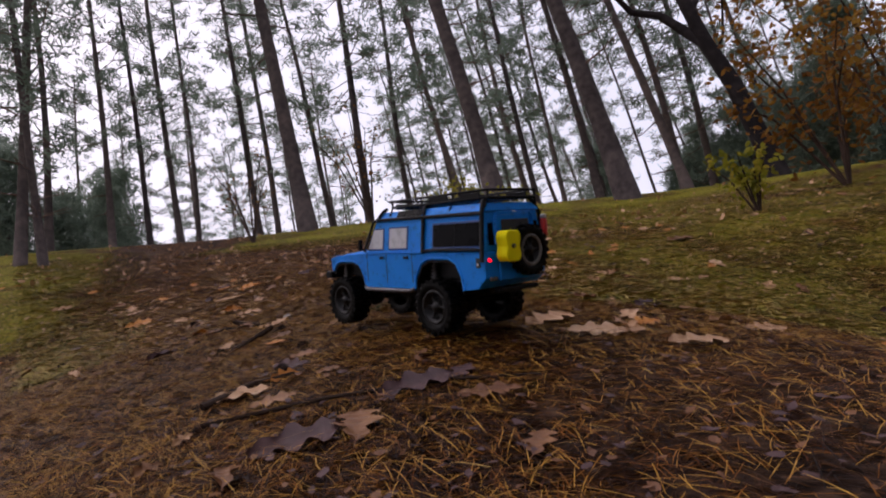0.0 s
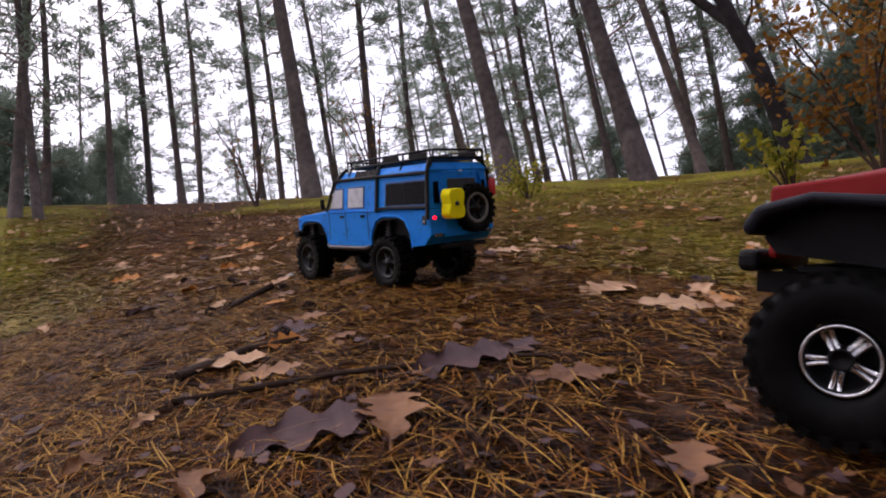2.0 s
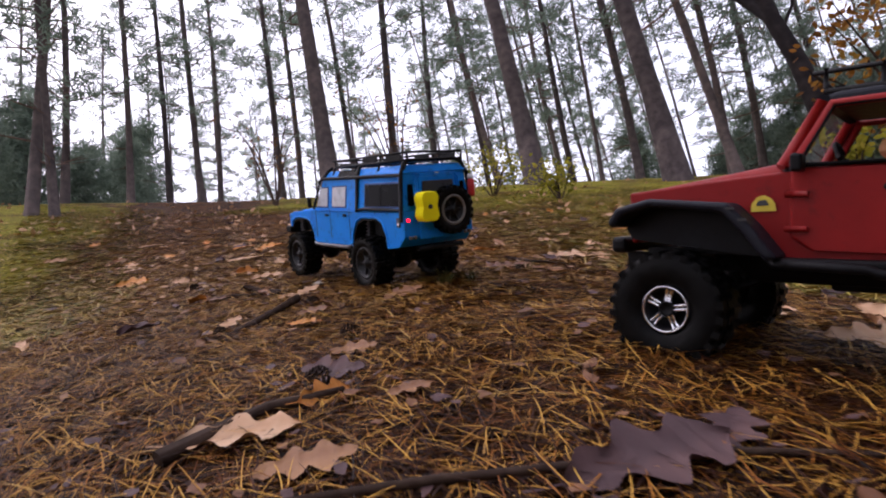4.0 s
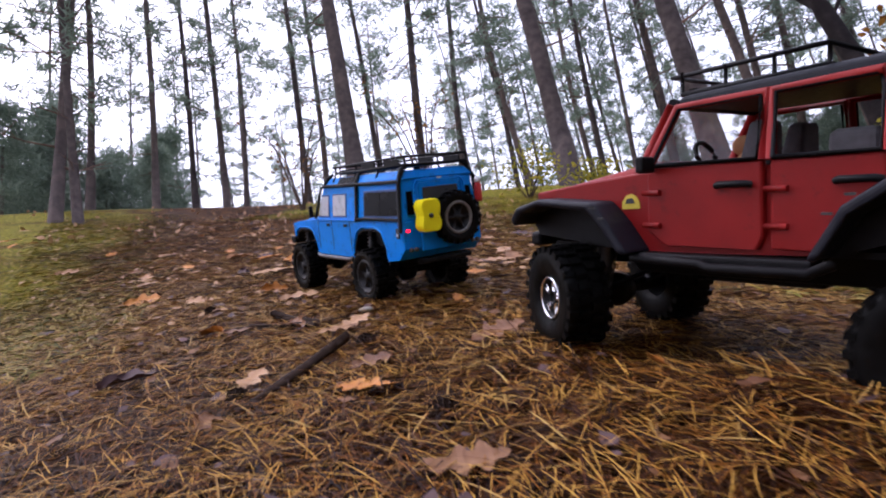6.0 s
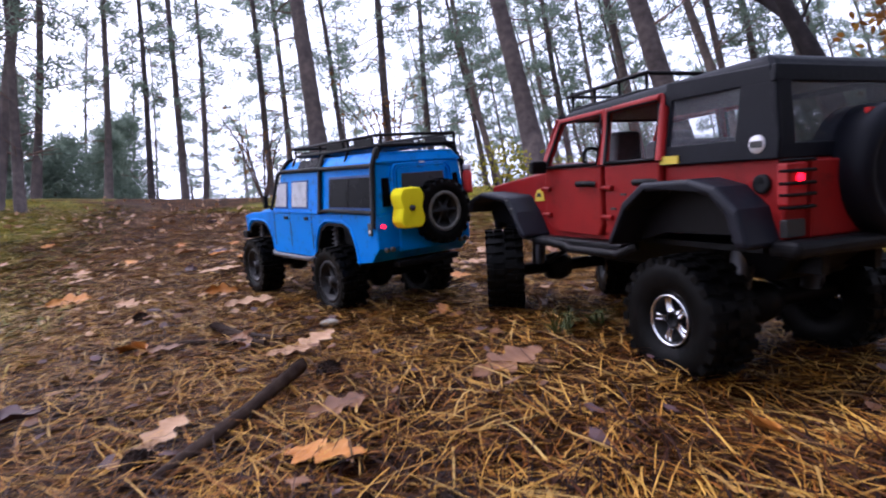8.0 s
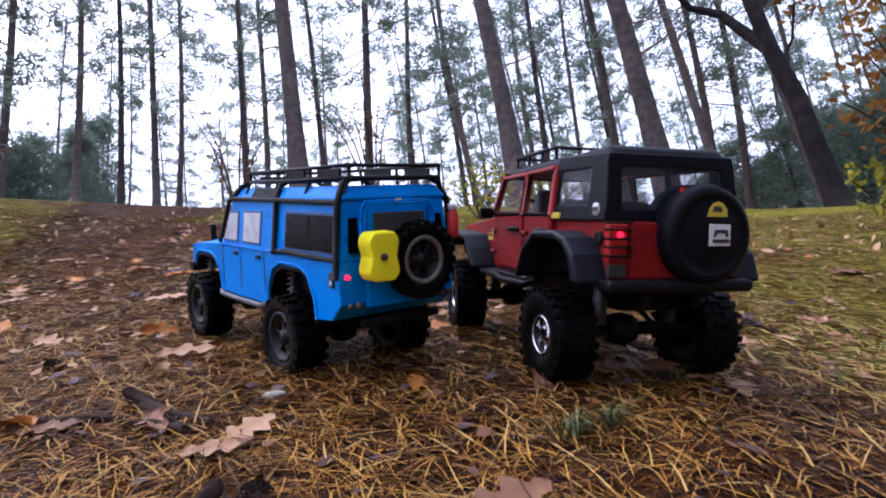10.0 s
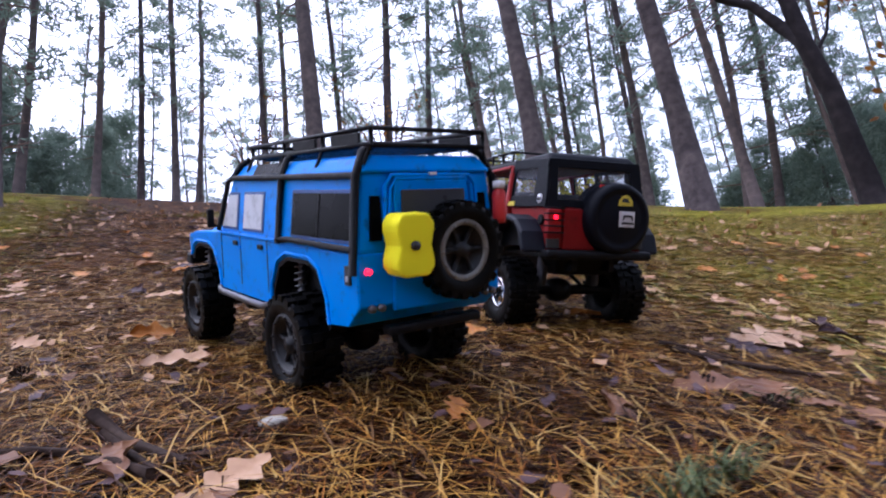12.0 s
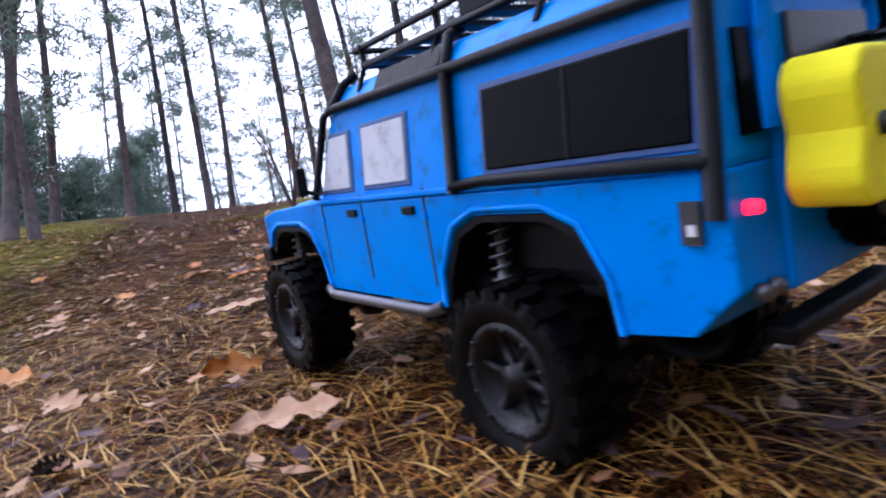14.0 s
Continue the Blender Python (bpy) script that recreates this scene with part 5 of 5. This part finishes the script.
leafy_bush("bramble", -2.9, 9.1, 1.7, 0.8, 6, 0.03, OAKLEAF, "thin reddish brown undergrowth between pines")
leafy_bush("bramble", -1.2, 10.9, 2.4, 0.9, 9, 0.035, OAKLEAF, "thin reddish brown undergrowth under pines")

# ---- litter on the ground ----


def strew(name, count, spread, length, width, mat, lift, label):
    """Curved strips lying on the slope, joined: far too many to count."""
    verts, faces = [], []
    pts = []
    while len(pts) < count:
        x, y = spread()
        pts.append((x, y))
    P = np.array(pts)
    Z = rise(P[:, 0], P[:, 1])
    for (x, y), z in zip(pts, Z):
        a, ln = rnd(0, 2 * math.pi), length * rnd(0.6, 1.2)
        bend, tilt = rnd(-0.35, 0.35), rnd(-0.16, 0.24)
        z0 = z + rnd(0.001, lift)
        px, py, pz = x, y, z0
        k = len(verts)
        gx, gy = -0.15, 0.33
        for j in range(4):
            w = width * (1, 1, 0.8, 0.35)[j]
            verts.append((px - w * math.sin(a), py + w * math.cos(a), pz))
            verts.append((px + w * math.sin(a), py - w * math.cos(a), pz + w * 0.5))
            if j < 3:
                faces.append((k + 2 * j, k + 2 * j + 1, k + 2 * j + 3, k + 2 * j + 2))
            st = ln / 3
            px, py = px + st * math.cos(a), py + st * math.sin(a)
            pz += st * (gx * math.cos(a) + gy * math.sin(a) + tilt)
            tilt -= rnd(0.02, 0.16)
            a += bend / 3
    ob = new(name, mesh_of(name, verts, faces, mat))
    return tagged(ob, label, "litter", kind="stuff")


def near_track():
    while True:
        y = 1.45 + RNG.normal(0, 0.85)
        x = -0.3 - 0.12 * (y - 1.5) + RNG.normal(0, 0.5 + 0.18 * y)
        drift = math.sin(31 * x + 3 * math.sin(13 * y)) * math.sin(27 * y + 3 * math.sin(11 * x)) + 0.7 * math.sin(71 * x + 9 * y) * math.sin(64 * y - 15 * x)
        if -2.6 < x < 2.2 and -1.2 < y < 4.2 and rnd(-1.3, 0.7) < drift:
            # fewer needles at lower right, to let the painted shade show
            if x > 0.1 and y < 1.35 and rnd(0, 1) < 0.5:
                continue
            return x, y


def up_slope():
    y = 2.0 + 5.5 * rnd(0, 1) ** 1.5 + RNG.normal(0, 0.5)
    return rnd(-0.55 * y - 0.6, 0.5 * y + 0.4) + RNG.normal(0, 0.5), y


def mossy():
    while True:
        y = 1.9 + 6.5 * rnd(0, 1) ** 1.3
        x = rnd(-0.75 * y, 0.75 * y)
        if x > 0.30 - 0.25 * (y - 2.2) + rnd(-0.2, 0.3) or x < -1.85 - 0.50 * (y - 3.2) + rnd(-0.15, 0.25) or (y > 6.8 and x > -3.2):
            return x, y


strew("pine_needles", 105000, near_track, 0.052, 0.00055, NEEDLE, 0.012, "golden dry pine needles strewn over the track")
strew("pine_needles", 58000, near_track, 0.05, 0.0007, NEEDLEDARK, 0.010, "dark wet pine needles under the dry ones")
strew("pine_needles", 90000, up_slope, 0.062, 0.0009, NEEDLETAN, 0.014, "pale pine needles scattered up the slope")
strew("grass", 60000, mossy, 0.068, 0.0016, GRASS, 0.02, "short green and straw-coloured grass among moss")


def oak_leaf(length, lobes, curl, seed):
    """A lobed leaf with a midrib, curled at its edges, stem along x."""
    g = np.random.default_rng(seed)
    verts, faces = [], []
    n = 28
    for k in range(n + 1):
        u = k / n
        body = 0.36 * math.sin(math.pi * min(u * 1.02, 1)) ** 0.7 * (0.55 + 0.6 * u) + 0.012
        cut = 1 - 0.58 * (0.5 + 0.5 * math.cos(2 * math.pi * lobes * u + 0.5))
        bow = curl * math.sin(math.pi * u) * 0.6 + 0.05 * g.uniform(-1, 1)
        for side in (-1, -0.5, 0, 0.5, 1):
            w = side * body * (cut if abs(side) == 1 else 1 - (1 - cut) * 0.35)
            lift = curl * (abs(side) ** 1.5) * (0.6 + 0.5 * math.sin(5 * u + side)) + bow * 0.35 + 0.015 * g.uniform(-1, 1)
            verts.append((length * (u - 0.5), length * w, length * max(lift, -0.04) * 0.45))
        if k:
            for j in range(4):
                a = (k - 1) * 5 + j
                faces.append((a, a + 1, a + 6, a + 5))
    k = len(verts)
    for u, h in ((-0.5, 0.02), (-0.62, 0.03), (-0.72, 0.05)):
        verts += [(length * u, length * 0.008, length * h), (length * u, -length * 0.008, length * h)]
    faces += [(k, k + 1, k + 3, k + 2), (k + 2, k + 3, k + 5, k + 4)]
    return verts, faces


LEAFSHAPES = [(0.12, 3.0, 0.14, 1), (0.105, 3.5, 0.06, 2), (0.095, 2.5, 0.32, 3), (0.085, 3.0, 0.10, 4)]
LEAFMATS = {"pale": (LEAFPALE, "pale tan fallen oak leaf, curled, on needles"), "brown": (LEAFBROWN, "brown fallen oak leaf lying on needles"), "orange": (LEAFORANGE, "bright orange-brown fallen leaf on needles"), "dark": (LEAFDARK, "dark wet fallen leaf half in the litter")}
LEAFMESH = {}
for key, (mat, _) in LEAFMATS.items():
    for k, shape in enumerate(LEAFSHAPES):
        v, f = oak_leaf(*shape)
        me = mesh_of("oak_leaf", v, f, mat, True)
        LEAFMESH[key, k] = me


def lay_leaf(x, y, key, shape, spin, size=1.0, tip=0.0):
    ob = new("oak_leaf", LEAFMESH[key, shape])
    e = 0.02
    nx, ny = (height(x + e, y) - height(x - e, y)) / (2 * e), (height(x, y + e) - height(x, y - e)) / (2 * e)
    up = Vector((-nx, -ny, 1)).normalized()
    ob.matrix_world = Matrix.Translation((x, y, height(x, y) + 0.013)) @ Vector((0, 0, 1)).rotation_difference(up).to_matrix().to_4x4() @ Matrix.Rotation(radians(10 + 6 * math.sin(37 * x + 11 * y)), 4, "X") @ pose(0, 0, 0, tip, 0.4 * tip, spin)
    ob.scale = (size, size, size)
    return tagged(ob, LEAFMATS[key][1], "leaf", "fallen leaves")


for row in (
    (0.19, 2.50, "pale", 0, 205, 0.95), (0.27, 2.57, "pale", 1, 20, 1.0), (0.40, 2.55, "pale", 3, 60, 1.0), (-0.075, 2.093, "brown", 1, 10, 0.9), (-0.03, 2.06, "brown", 0, 75, 0.8),
    (-0.36, 1.98, "orange", 3, 80, 0.6, 25), (-0.87, 2.39, "orange", 2, 30, 0.75, 35), (-0.74, 2.20, "pale", 0, 10, 0.8), (-0.28, 2.61, "pale", 1, 15, 1.0), (0.14, 2.41, "pale", 0, 20, 1.2),
    (0.44, 2.83, "pale", 1, -10, 1.5), (0.87, 3.2, "pale", 2, 60, 1.4), (1.62, 4.15, "brown", 0, 5, 1.6), (-0.21, 2.0, "brown", 2, 80, 0.7, 30), (-0.64, 1.88, "brown", 2, 120, 0.7),
):
    lay_leaf(*row)
for row in (
    (-0.53, 1.84, "pale", 1, 50, 0.7), (-0.77, 1.9, "brown", 3, 10, 0.8), (0.02, 2.05, "brown", 3, 5, 0.6), (0.05, 2.01, "brown", 1, 70, 0.7), (-1.67, 3.11, "pale", 3, 20, 1.0),
    (-1.06, 2.85, "pale", 1, 12, 1.2), (-2.09, 4.01, "pale", 3, 40, 1.3), (-1.47, 3.55, "pale", 2, 10, 1.3), (1.58, 4.71, "pale", 3, 80, 1.6), (-0.35, 2.35, "orange", 1, 5, 0.8),
    (-0.60, 1.57, "pale", 3, 70, 0.75), (-0.82, 1.92, "orange", 2, 150, 0.75, 25), (-0.44, 1.5, "orange", 1, 160, 0.68, 12), (-0.29, 1.66, "brown", 1, 30, 0.8), (-0.83, 1.68, "dark", 2, 15, 0.9),
):
    lay_leaf(*row)
for row in (
    (-0.60, 1.45, "brown", 2, 100, 0.6, 40), (-2.43, 3.65, "pale", 0, 10, 1.1), (-0.45, 1.59, "brown", 3, 20, 0.7), (-0.55, 1.8, "pale", 3, 10, 0.7), (-0.13, 1.49, "orange", 3, 80, 0.7, 30),
    (0.25, 1.45, "pale", 0, 40, 1.35), (0.33, 1.30, "pale", 1, 0, 1.3), (0.49, 1.18, "pale", 0, 12, 1.1), (0.77, 1.51, "pale", 1, 15, 1.1), (0.06, 0.86, "brown", 1, 5, 0.95),
    (-0.205, 0.765, "dark", 0, 15, 1.1), (-0.125, 0.785, "brown", 0, 95, 1.0, 8), (-0.28, 0.69, "brown", 2, 110, 0.75, 20), (-0.42, 0.78, "brown", 2, 60, 0.5, 30), (-0.41, 0.87, "pale", 2, 60, 0.4, 20),
):
    lay_leaf(*row)
for row in (
    (-0.38, 1.05, "pale", 0, 5, 0.95), (0.32, 2.84, "pale", 1, 20, 1.0), (0.82, 3.17, "pale", 3, 0, 1.0), (1.31, 3.19, "pale", 2, 30, 0.8), (0.52, 3.09, "pale", 3, 50, 1.0),
    (0.10, 0.65, "brown", 3, 70, 0.8), (-0.32, 1.3, "brown", 1, 10, 0.6), (-0.05, 0.94, "dark", 0, 20, 1.1), (0.83, 4.75, "pale", 3, 20, 1.3), (1.11, 3.99, "orange", 3, 40, 1.2),
    (0.02, 0.98, "dark", 1, 60, 0.8), (-0.32, 1.13, "orange", 3, 45, 0.75, 35), (-0.23, 1.12, "brown", 3, 25, 0.6), (-0.30, 0.98, "brown", 1, 15, 0.8), (-0.33, 1.22, "dark", 1, 170, 0.8),
):
    lay_leaf(*row)
for row in (
    (-0.68, 2.52, "brown", 3, 80, 0.8, 60),
):
    lay_leaf(*row)
for k in range(230):
    y = 1.2 + 5.2 * rnd(0, 1) ** 0.9
    x = rnd(-0.7 * y - 0.5, 0.65 * y + 0.5)
    if y < 2.3 and abs(x + 0.35) < 0.75:  # the bare track has few leaves
        x += 1.6 if x > -0.35 else -1.4
    lay_leaf(x, y, ("pale", "brown", "pale", "orange", "dark")[k % 5], k % 4, rnd(0, 360), rnd(0.55, 1.05), rnd(-12, 18))


def far_leaves():
    verts, faces = [], []
    for _ in range(280):
        d = rnd(4.0, 9.5)
        a = rnd(-0.75, 0.75)
        x, y = -0.3 + d * math.sin(a), 1.3 + d * math.cos(a)
        leaf_quads(verts, faces, (x, y, height(x, y) + 0.02), 0.01, 1, rnd(0.022, 0.042))
    return tagged(new("leaf_litter", mesh_of("leaf_litter", verts, faces, LEAFPALE)), "pale leaves scattered up the hillside", "litter", kind="stuff")


far_leaves()


def leaf_scraps(count, mat, label, y0=2.1, deep=5.6):
    """Flat bits of leaf on the slope, too many to count."""
    verts, faces = [], []
    for _ in range(count):
        y = y0 + deep * rnd(0, 1) ** 1.2
        x, a, size = rnd(-0.7 * y - 0.3, 0.66 * y + 0.3), rnd(0, 6.28), rnd(0.007, 0.017) * (0.7 + 0.16 * y)
        z, e = height(x, y), 0.03
        gx, gy = (height(x + e, y) - z) / e + rnd(-0.3, 0.3), (height(x, y + e) - z) / e + rnd(-0.3, 0.3)
        k, n = len(verts), 8
        for j in range(n):
            b = a + 2 * math.pi * j / n
            r = size * rnd(0.55, 1.1) * (1.0 if j % 4 == 0 else 0.6)
            dx, dy = r * math.cos(b), r * math.sin(b)
            verts.append((x + dx, y + dy, z + 0.012 + gx * dx + gy * dy + rnd(0, 0.15) * size))
        faces.append(tuple(range(k, k + n)))
    return tagged(new("leaf_scraps", mesh_of("leaf_scraps", verts, faces, mat)), label, "litter", kind="stuff")


leaf_scraps(1900, LEAFPALE, "pale bits of dead leaf over the slope")
leaf_scraps(700, LEAFBROWN, "brown bits of dead leaf over the slope")
leaf_scraps(500, LEAFDARK, "dark wet bits of leaf over the slope")
leaf_scraps(700, LEAFDARK, "dark wet bits of leaf among the needles", 0.5, 1.9)
leaf_scraps(420, LEAFBROWN, "brown bits of leaf among the needles", 0.5, 1.9)


def stick(points, r, label="bare brown stick lying on the needles"):
    p = [(x, y, height(x, y) + z) for x, y, z in points]
    bm = tube(p, r, 7, taper=0.55)
    for v in bm.verts:
        v.co += Vector((rnd(-1, 1), rnd(-1, 1), rnd(-1, 1))) * r * 0.18
    return tagged(part("stick", bm, TWIG), label, "stick", "fallen sticks")


stick([(-0.508, 1.700, 0.022), (-0.530, 1.595, 0.018), (-0.553, 1.525, 0.014), (-0.575, 1.47, 0.01)], 0.0075, "forearm-long bare brown stick lying on needles")
stick([(-0.72, 1.98, 0.02), (-0.66, 1.93, 0.012), (-0.58, 1.88, 0.01)], 0.008)
stick([(-0.80, 1.93, 0.01), (-0.74, 1.925, 0.012), (-0.69, 1.92, 0.008)], 0.006)
stick([(-0.60, 1.86, 0.012), (-0.64, 1.88, 0.014), (-0.69, 1.905, 0.01)], 0.005)
stick([(-0.40, 0.92, 0.012), (-0.2, 0.925, 0.016), (0.0, 0.95, 0.012), (0.15, 0.94, 0.01)], 0.004, "long thin twig across the needles")
stick([(-0.05, 2.33, 0.012), (0.0, 2.29, 0.012), (0.03, 2.26, 0.01)], 0.005)
stick([(-0.045, 2.29, 0.012), (0.005, 2.215, 0.014), (0.076, 2.193, 0.014), (0.125, 2.188, 0.01)], 0.0045)
stick([(-0.69, 1.95, 0.012), (-0.64, 1.90, 0.012), (-0.60, 1.87, 0.01)], 0.006)
stick([(-0.44, 1.02, 0.014), (-0.37, 1.10, 0.016), (-0.30, 1.14, 0.012)], 0.008)


def pine_cone():
    t = bmesh.new()
    for k in range(9):
        z = -0.018 + k * 0.0045
        r = 0.016 * math.sin(math.pi * (k + 1.2) / 11)
        for j in range(8):
            a = 2 * math.pi * (j + 0.5 * (k % 2)) / 8
            out, side = Vector((math.cos(a), math.sin(a), 0)), Vector((-math.sin(a), math.cos(a), 0))
            c = out * r * 0.4 + Vector((0, 0, z))
            e = out * (r + 0.004) + Vector((0, 0, z + 0.004))
            v = [t.verts.new(p) for p in (c, e - side * 0.004, e + Vector((0, 0, 0.003)), e + side * 0.004)]
            t.faces.new(v[:3])
            t.faces.new((v[0], v[2], v[3]))
            t.faces.new((v[1], v[3], v[2]))
    bmesh.ops.create_uvsphere(t, u_segments=8, v_segments=6, radius=0.012, matrix=Matrix.Diagonal((0.8, 0.8, 1.5, 1)))
    return tagged(part("pine_cone", t, CONE), "dark open pine cone lying among needles", "pine cone", "fallen cones")


def grass_tuft(x, y, count, tall):
    verts, faces = [], []
    for _ in range(count):
        a, ln = rnd(0, 2 * math.pi), tall * rnd(0.6, 1.2)
        u = Vector((math.cos(a), math.sin(a), 0))
        w = Vector((-u.y, u.x, 0)) * 0.0009
        b = Vector((rnd(-0.012, 0.012), rnd(-0.012, 0.012), 0))
        k = len(verts)
        for j, (out, up) in enumerate(((0, 0), (0.35, 0.35), (0.75, 0.45), (1.15, 0.30))):
            q = b + u * ln * out + Vector((0, 0, ln * up))
            verts += [q - w * (1 - 0.25 * j), q + w * (1 - 0.25 * j)]
        faces += [(k + 2 * j, k + 2 * j + 1, k + 2 * j + 3, k + 2 * j + 2) for j in range(3)]
    ob = new("grass_tuft", mesh_of("grass_tuft", verts, faces, GREENGRASS))
    ob.location = (x, y, height(x, y) + 0.004)
    return tagged(ob, "tuft of thin dull green grass among needles", "grass", kind="stuff")


GREENGRASS = surface("green_grass", [(0.035, 0.055, 0.018), (0.075, 0.10, 0.03), (0.14, 0.15, 0.06)], 2, 0.5, bump=0, random_shift=0.5, island=True, spec=0.15)
grass_tuft(-0.211, 1.809, 60, 0.055)
grass_tuft(-0.16, 1.86, 40, 0.05)
grass_tuft(-0.02, 2.05, 30, 0.045)

first_cone = pine_cone()
first_cone.scale = (0.75, 0.75, 0.75)
CONES = ((-1.42, 2.11), (-0.33, 1.16), (-0.35, 1.41), (-0.48, 1.71), (-0.07, 2.11), (-0.96, 2.21), (-0.04, 2.04), (-0.35, 1.21), (-0.6, 1.53))
for k, (x, y) in enumerate(CONES):
    m = pose(x, y, height(x, y) + 0.007, 80, 20 * k, 67 * k)
    if k:
        copy_thing(first_cone, m)
    else:
        first_cone.matrix_world = m @ Matrix.Scale(0.75, 4)
bm = bmesh.new()
bmesh.ops.create_icosphere(bm, subdivisions=3, radius=0.015, matrix=Matrix.Diagonal((1.0, 0.75, 0.35, 1)))
for v in bm.verts:
    v.co *= 1 + 0.12 * noise.noise(v.co * 60)
pebble = tagged(part("pebble", bm, PEBBLE, smooth=True), "flat pale pebble lying on the needles", "stone")
pebble.matrix_world = pose(-0.535, 1.967, height(-0.535, 1.967) + 0.008, 18, 0, 20)

# ---- what moves ----
BLUE_ROWS = [
    (0, -0.052, 1.424, 0.415, 134.9, 19.9, -4.3), (0.5, -0.095, 1.501, 0.445, 134.8, 19.9, -4.5), (1, -0.140, 1.580, 0.474, 134.8, 19.3, -5.7),
    (1.5, -0.186, 1.659, 0.499, 134.7, 18.6, -6.6), (2, -0.232, 1.736, 0.526, 134.1, 18.7, -6.7), (2.5, -0.278, 1.812, 0.556, 133.0, 19.3, -6.3),
    (3, -0.322, 1.894, 0.588, 131.8, 20.0, -6.1), (4.2, -0.439, 2.074, 0.667, 132.4, 20.6, -8.1), (5.3, -0.541, 2.231, 0.730, 131.9, 20.7, -9.0),
    (5.7, -0.569, 2.271, 0.745, 131.4, 20.6, -8.8), (6.1, -0.576, 2.281, 0.748, 131.0, 20.5, -8.6), (10, -0.576, 2.281, 0.748, 131.0, 20.5, -8.6), (14, -0.576, 2.281, 0.748, 131.0, 20.5, -8.6),
]
RED_ROWS = [
    (0, 0.486, -0.170, -0.235, 124.0, 20.0, -1.0), (0.5, 0.468, 0.020, -0.176, 126.0, 20.0, -1.0), (1, 0.460, 0.255, -0.102, 130.0, 20.0, -1.5), (1.5, 0.440, 0.455, -0.034, 134.0, 20.0, -2.0), (2, 0.420, 0.645, 0.031, 138.5, 19.5, -2.5),
    (2.5, 0.401, 0.805, 0.080, 142.0, 19.0, -3.0), (3, 0.394, 0.998, 0.138, 145.0, 18.5, -5.0), (4.2, 0.227, 1.227, 0.245, 143.8, 18.6, -6.8), (5.5, 0.050, 1.464, 0.360, 140.0, 18.8, -7.4),
    (6, -0.007, 1.569, 0.406, 133.7, 20.1, -6.3), (6.5, -0.040, 1.651, 0.441, 125.8, 21.0, -3.9), (7, -0.069, 1.739, 0.471, 120.8, 21.8, -2.6), (7.5, -0.084, 1.821, 0.502, 117.7, 21.7, -2.3),
    (8, -0.093, 1.897, 0.532, 115.1, 21.1, -1.6), (8.5, -0.107, 1.980, 0.561, 113.6, 20.5, -0.4), (9.7, -0.127, 2.193, 0.640, 107.4, 20.1, 2.8), (11, -0.156, 2.442, 0.725, 103.6, 19.5, 5.4),
    (11.5, -0.193, 2.567, 0.772, 106.9, 20.2, 4.4), (12, -0.233, 2.680, 0.814, 111.0, 20.4, 3.1), (12.5, -0.279, 2.778, 0.851, 114.9, 19.6, 1.8), (13, -0.315, 2.862, 0.892, 118.5, 18.8, 0.3),
    (14, -0.402, 3.017, 0.959, 124.0, 18.0, -0.5),
]


RED_STEER = ((0, 0), (2, 4), (3, 2), (5, -6), (5.5, -12), (6, -22), (6.5, -28), (8, -27), (8.5, -22), (10, -8), (11, 0), (12, 8), (14, 8))


def drive(truck, wheels, rows, r, steer=((0, 0), (14, 0))):
    """Keys a truck along its rows and rolls its wheels by the way it goes."""
    walk(truck, [(t, pose(x, y, z, roll, -pitch, yaw)) for t, x, y, z, yaw, pitch, roll in rows])
    times = np.array([row[0] for row in rows])
    at = np.array([row[1:4] for row in rows])
    gone = np.r_[0, np.cumsum(np.linalg.norm(np.diff(at, axis=0), axis=1))]
    steps = np.arange(0, 14.01, 0.25)
    turned = np.degrees(np.interp(steps, times, gone) / r)
    for w in wheels:
        place = w.location.copy()
        lock = np.interp(steps, [p[0] for p in steer], [p[1] for p in steer]) * (1 if place.x > 0 else 0)
        walk(w, [(float(t), pose(*place, 0, float(a) % 360.0, float(b))) for t, a, b in zip(steps, turned, lock)])


def motions():
    drive(blue, blue_wheels, BLUE_ROWS, 0.060)
    drive(red, red_wheels, RED_ROWS, 0.066, RED_STEER)


motions()
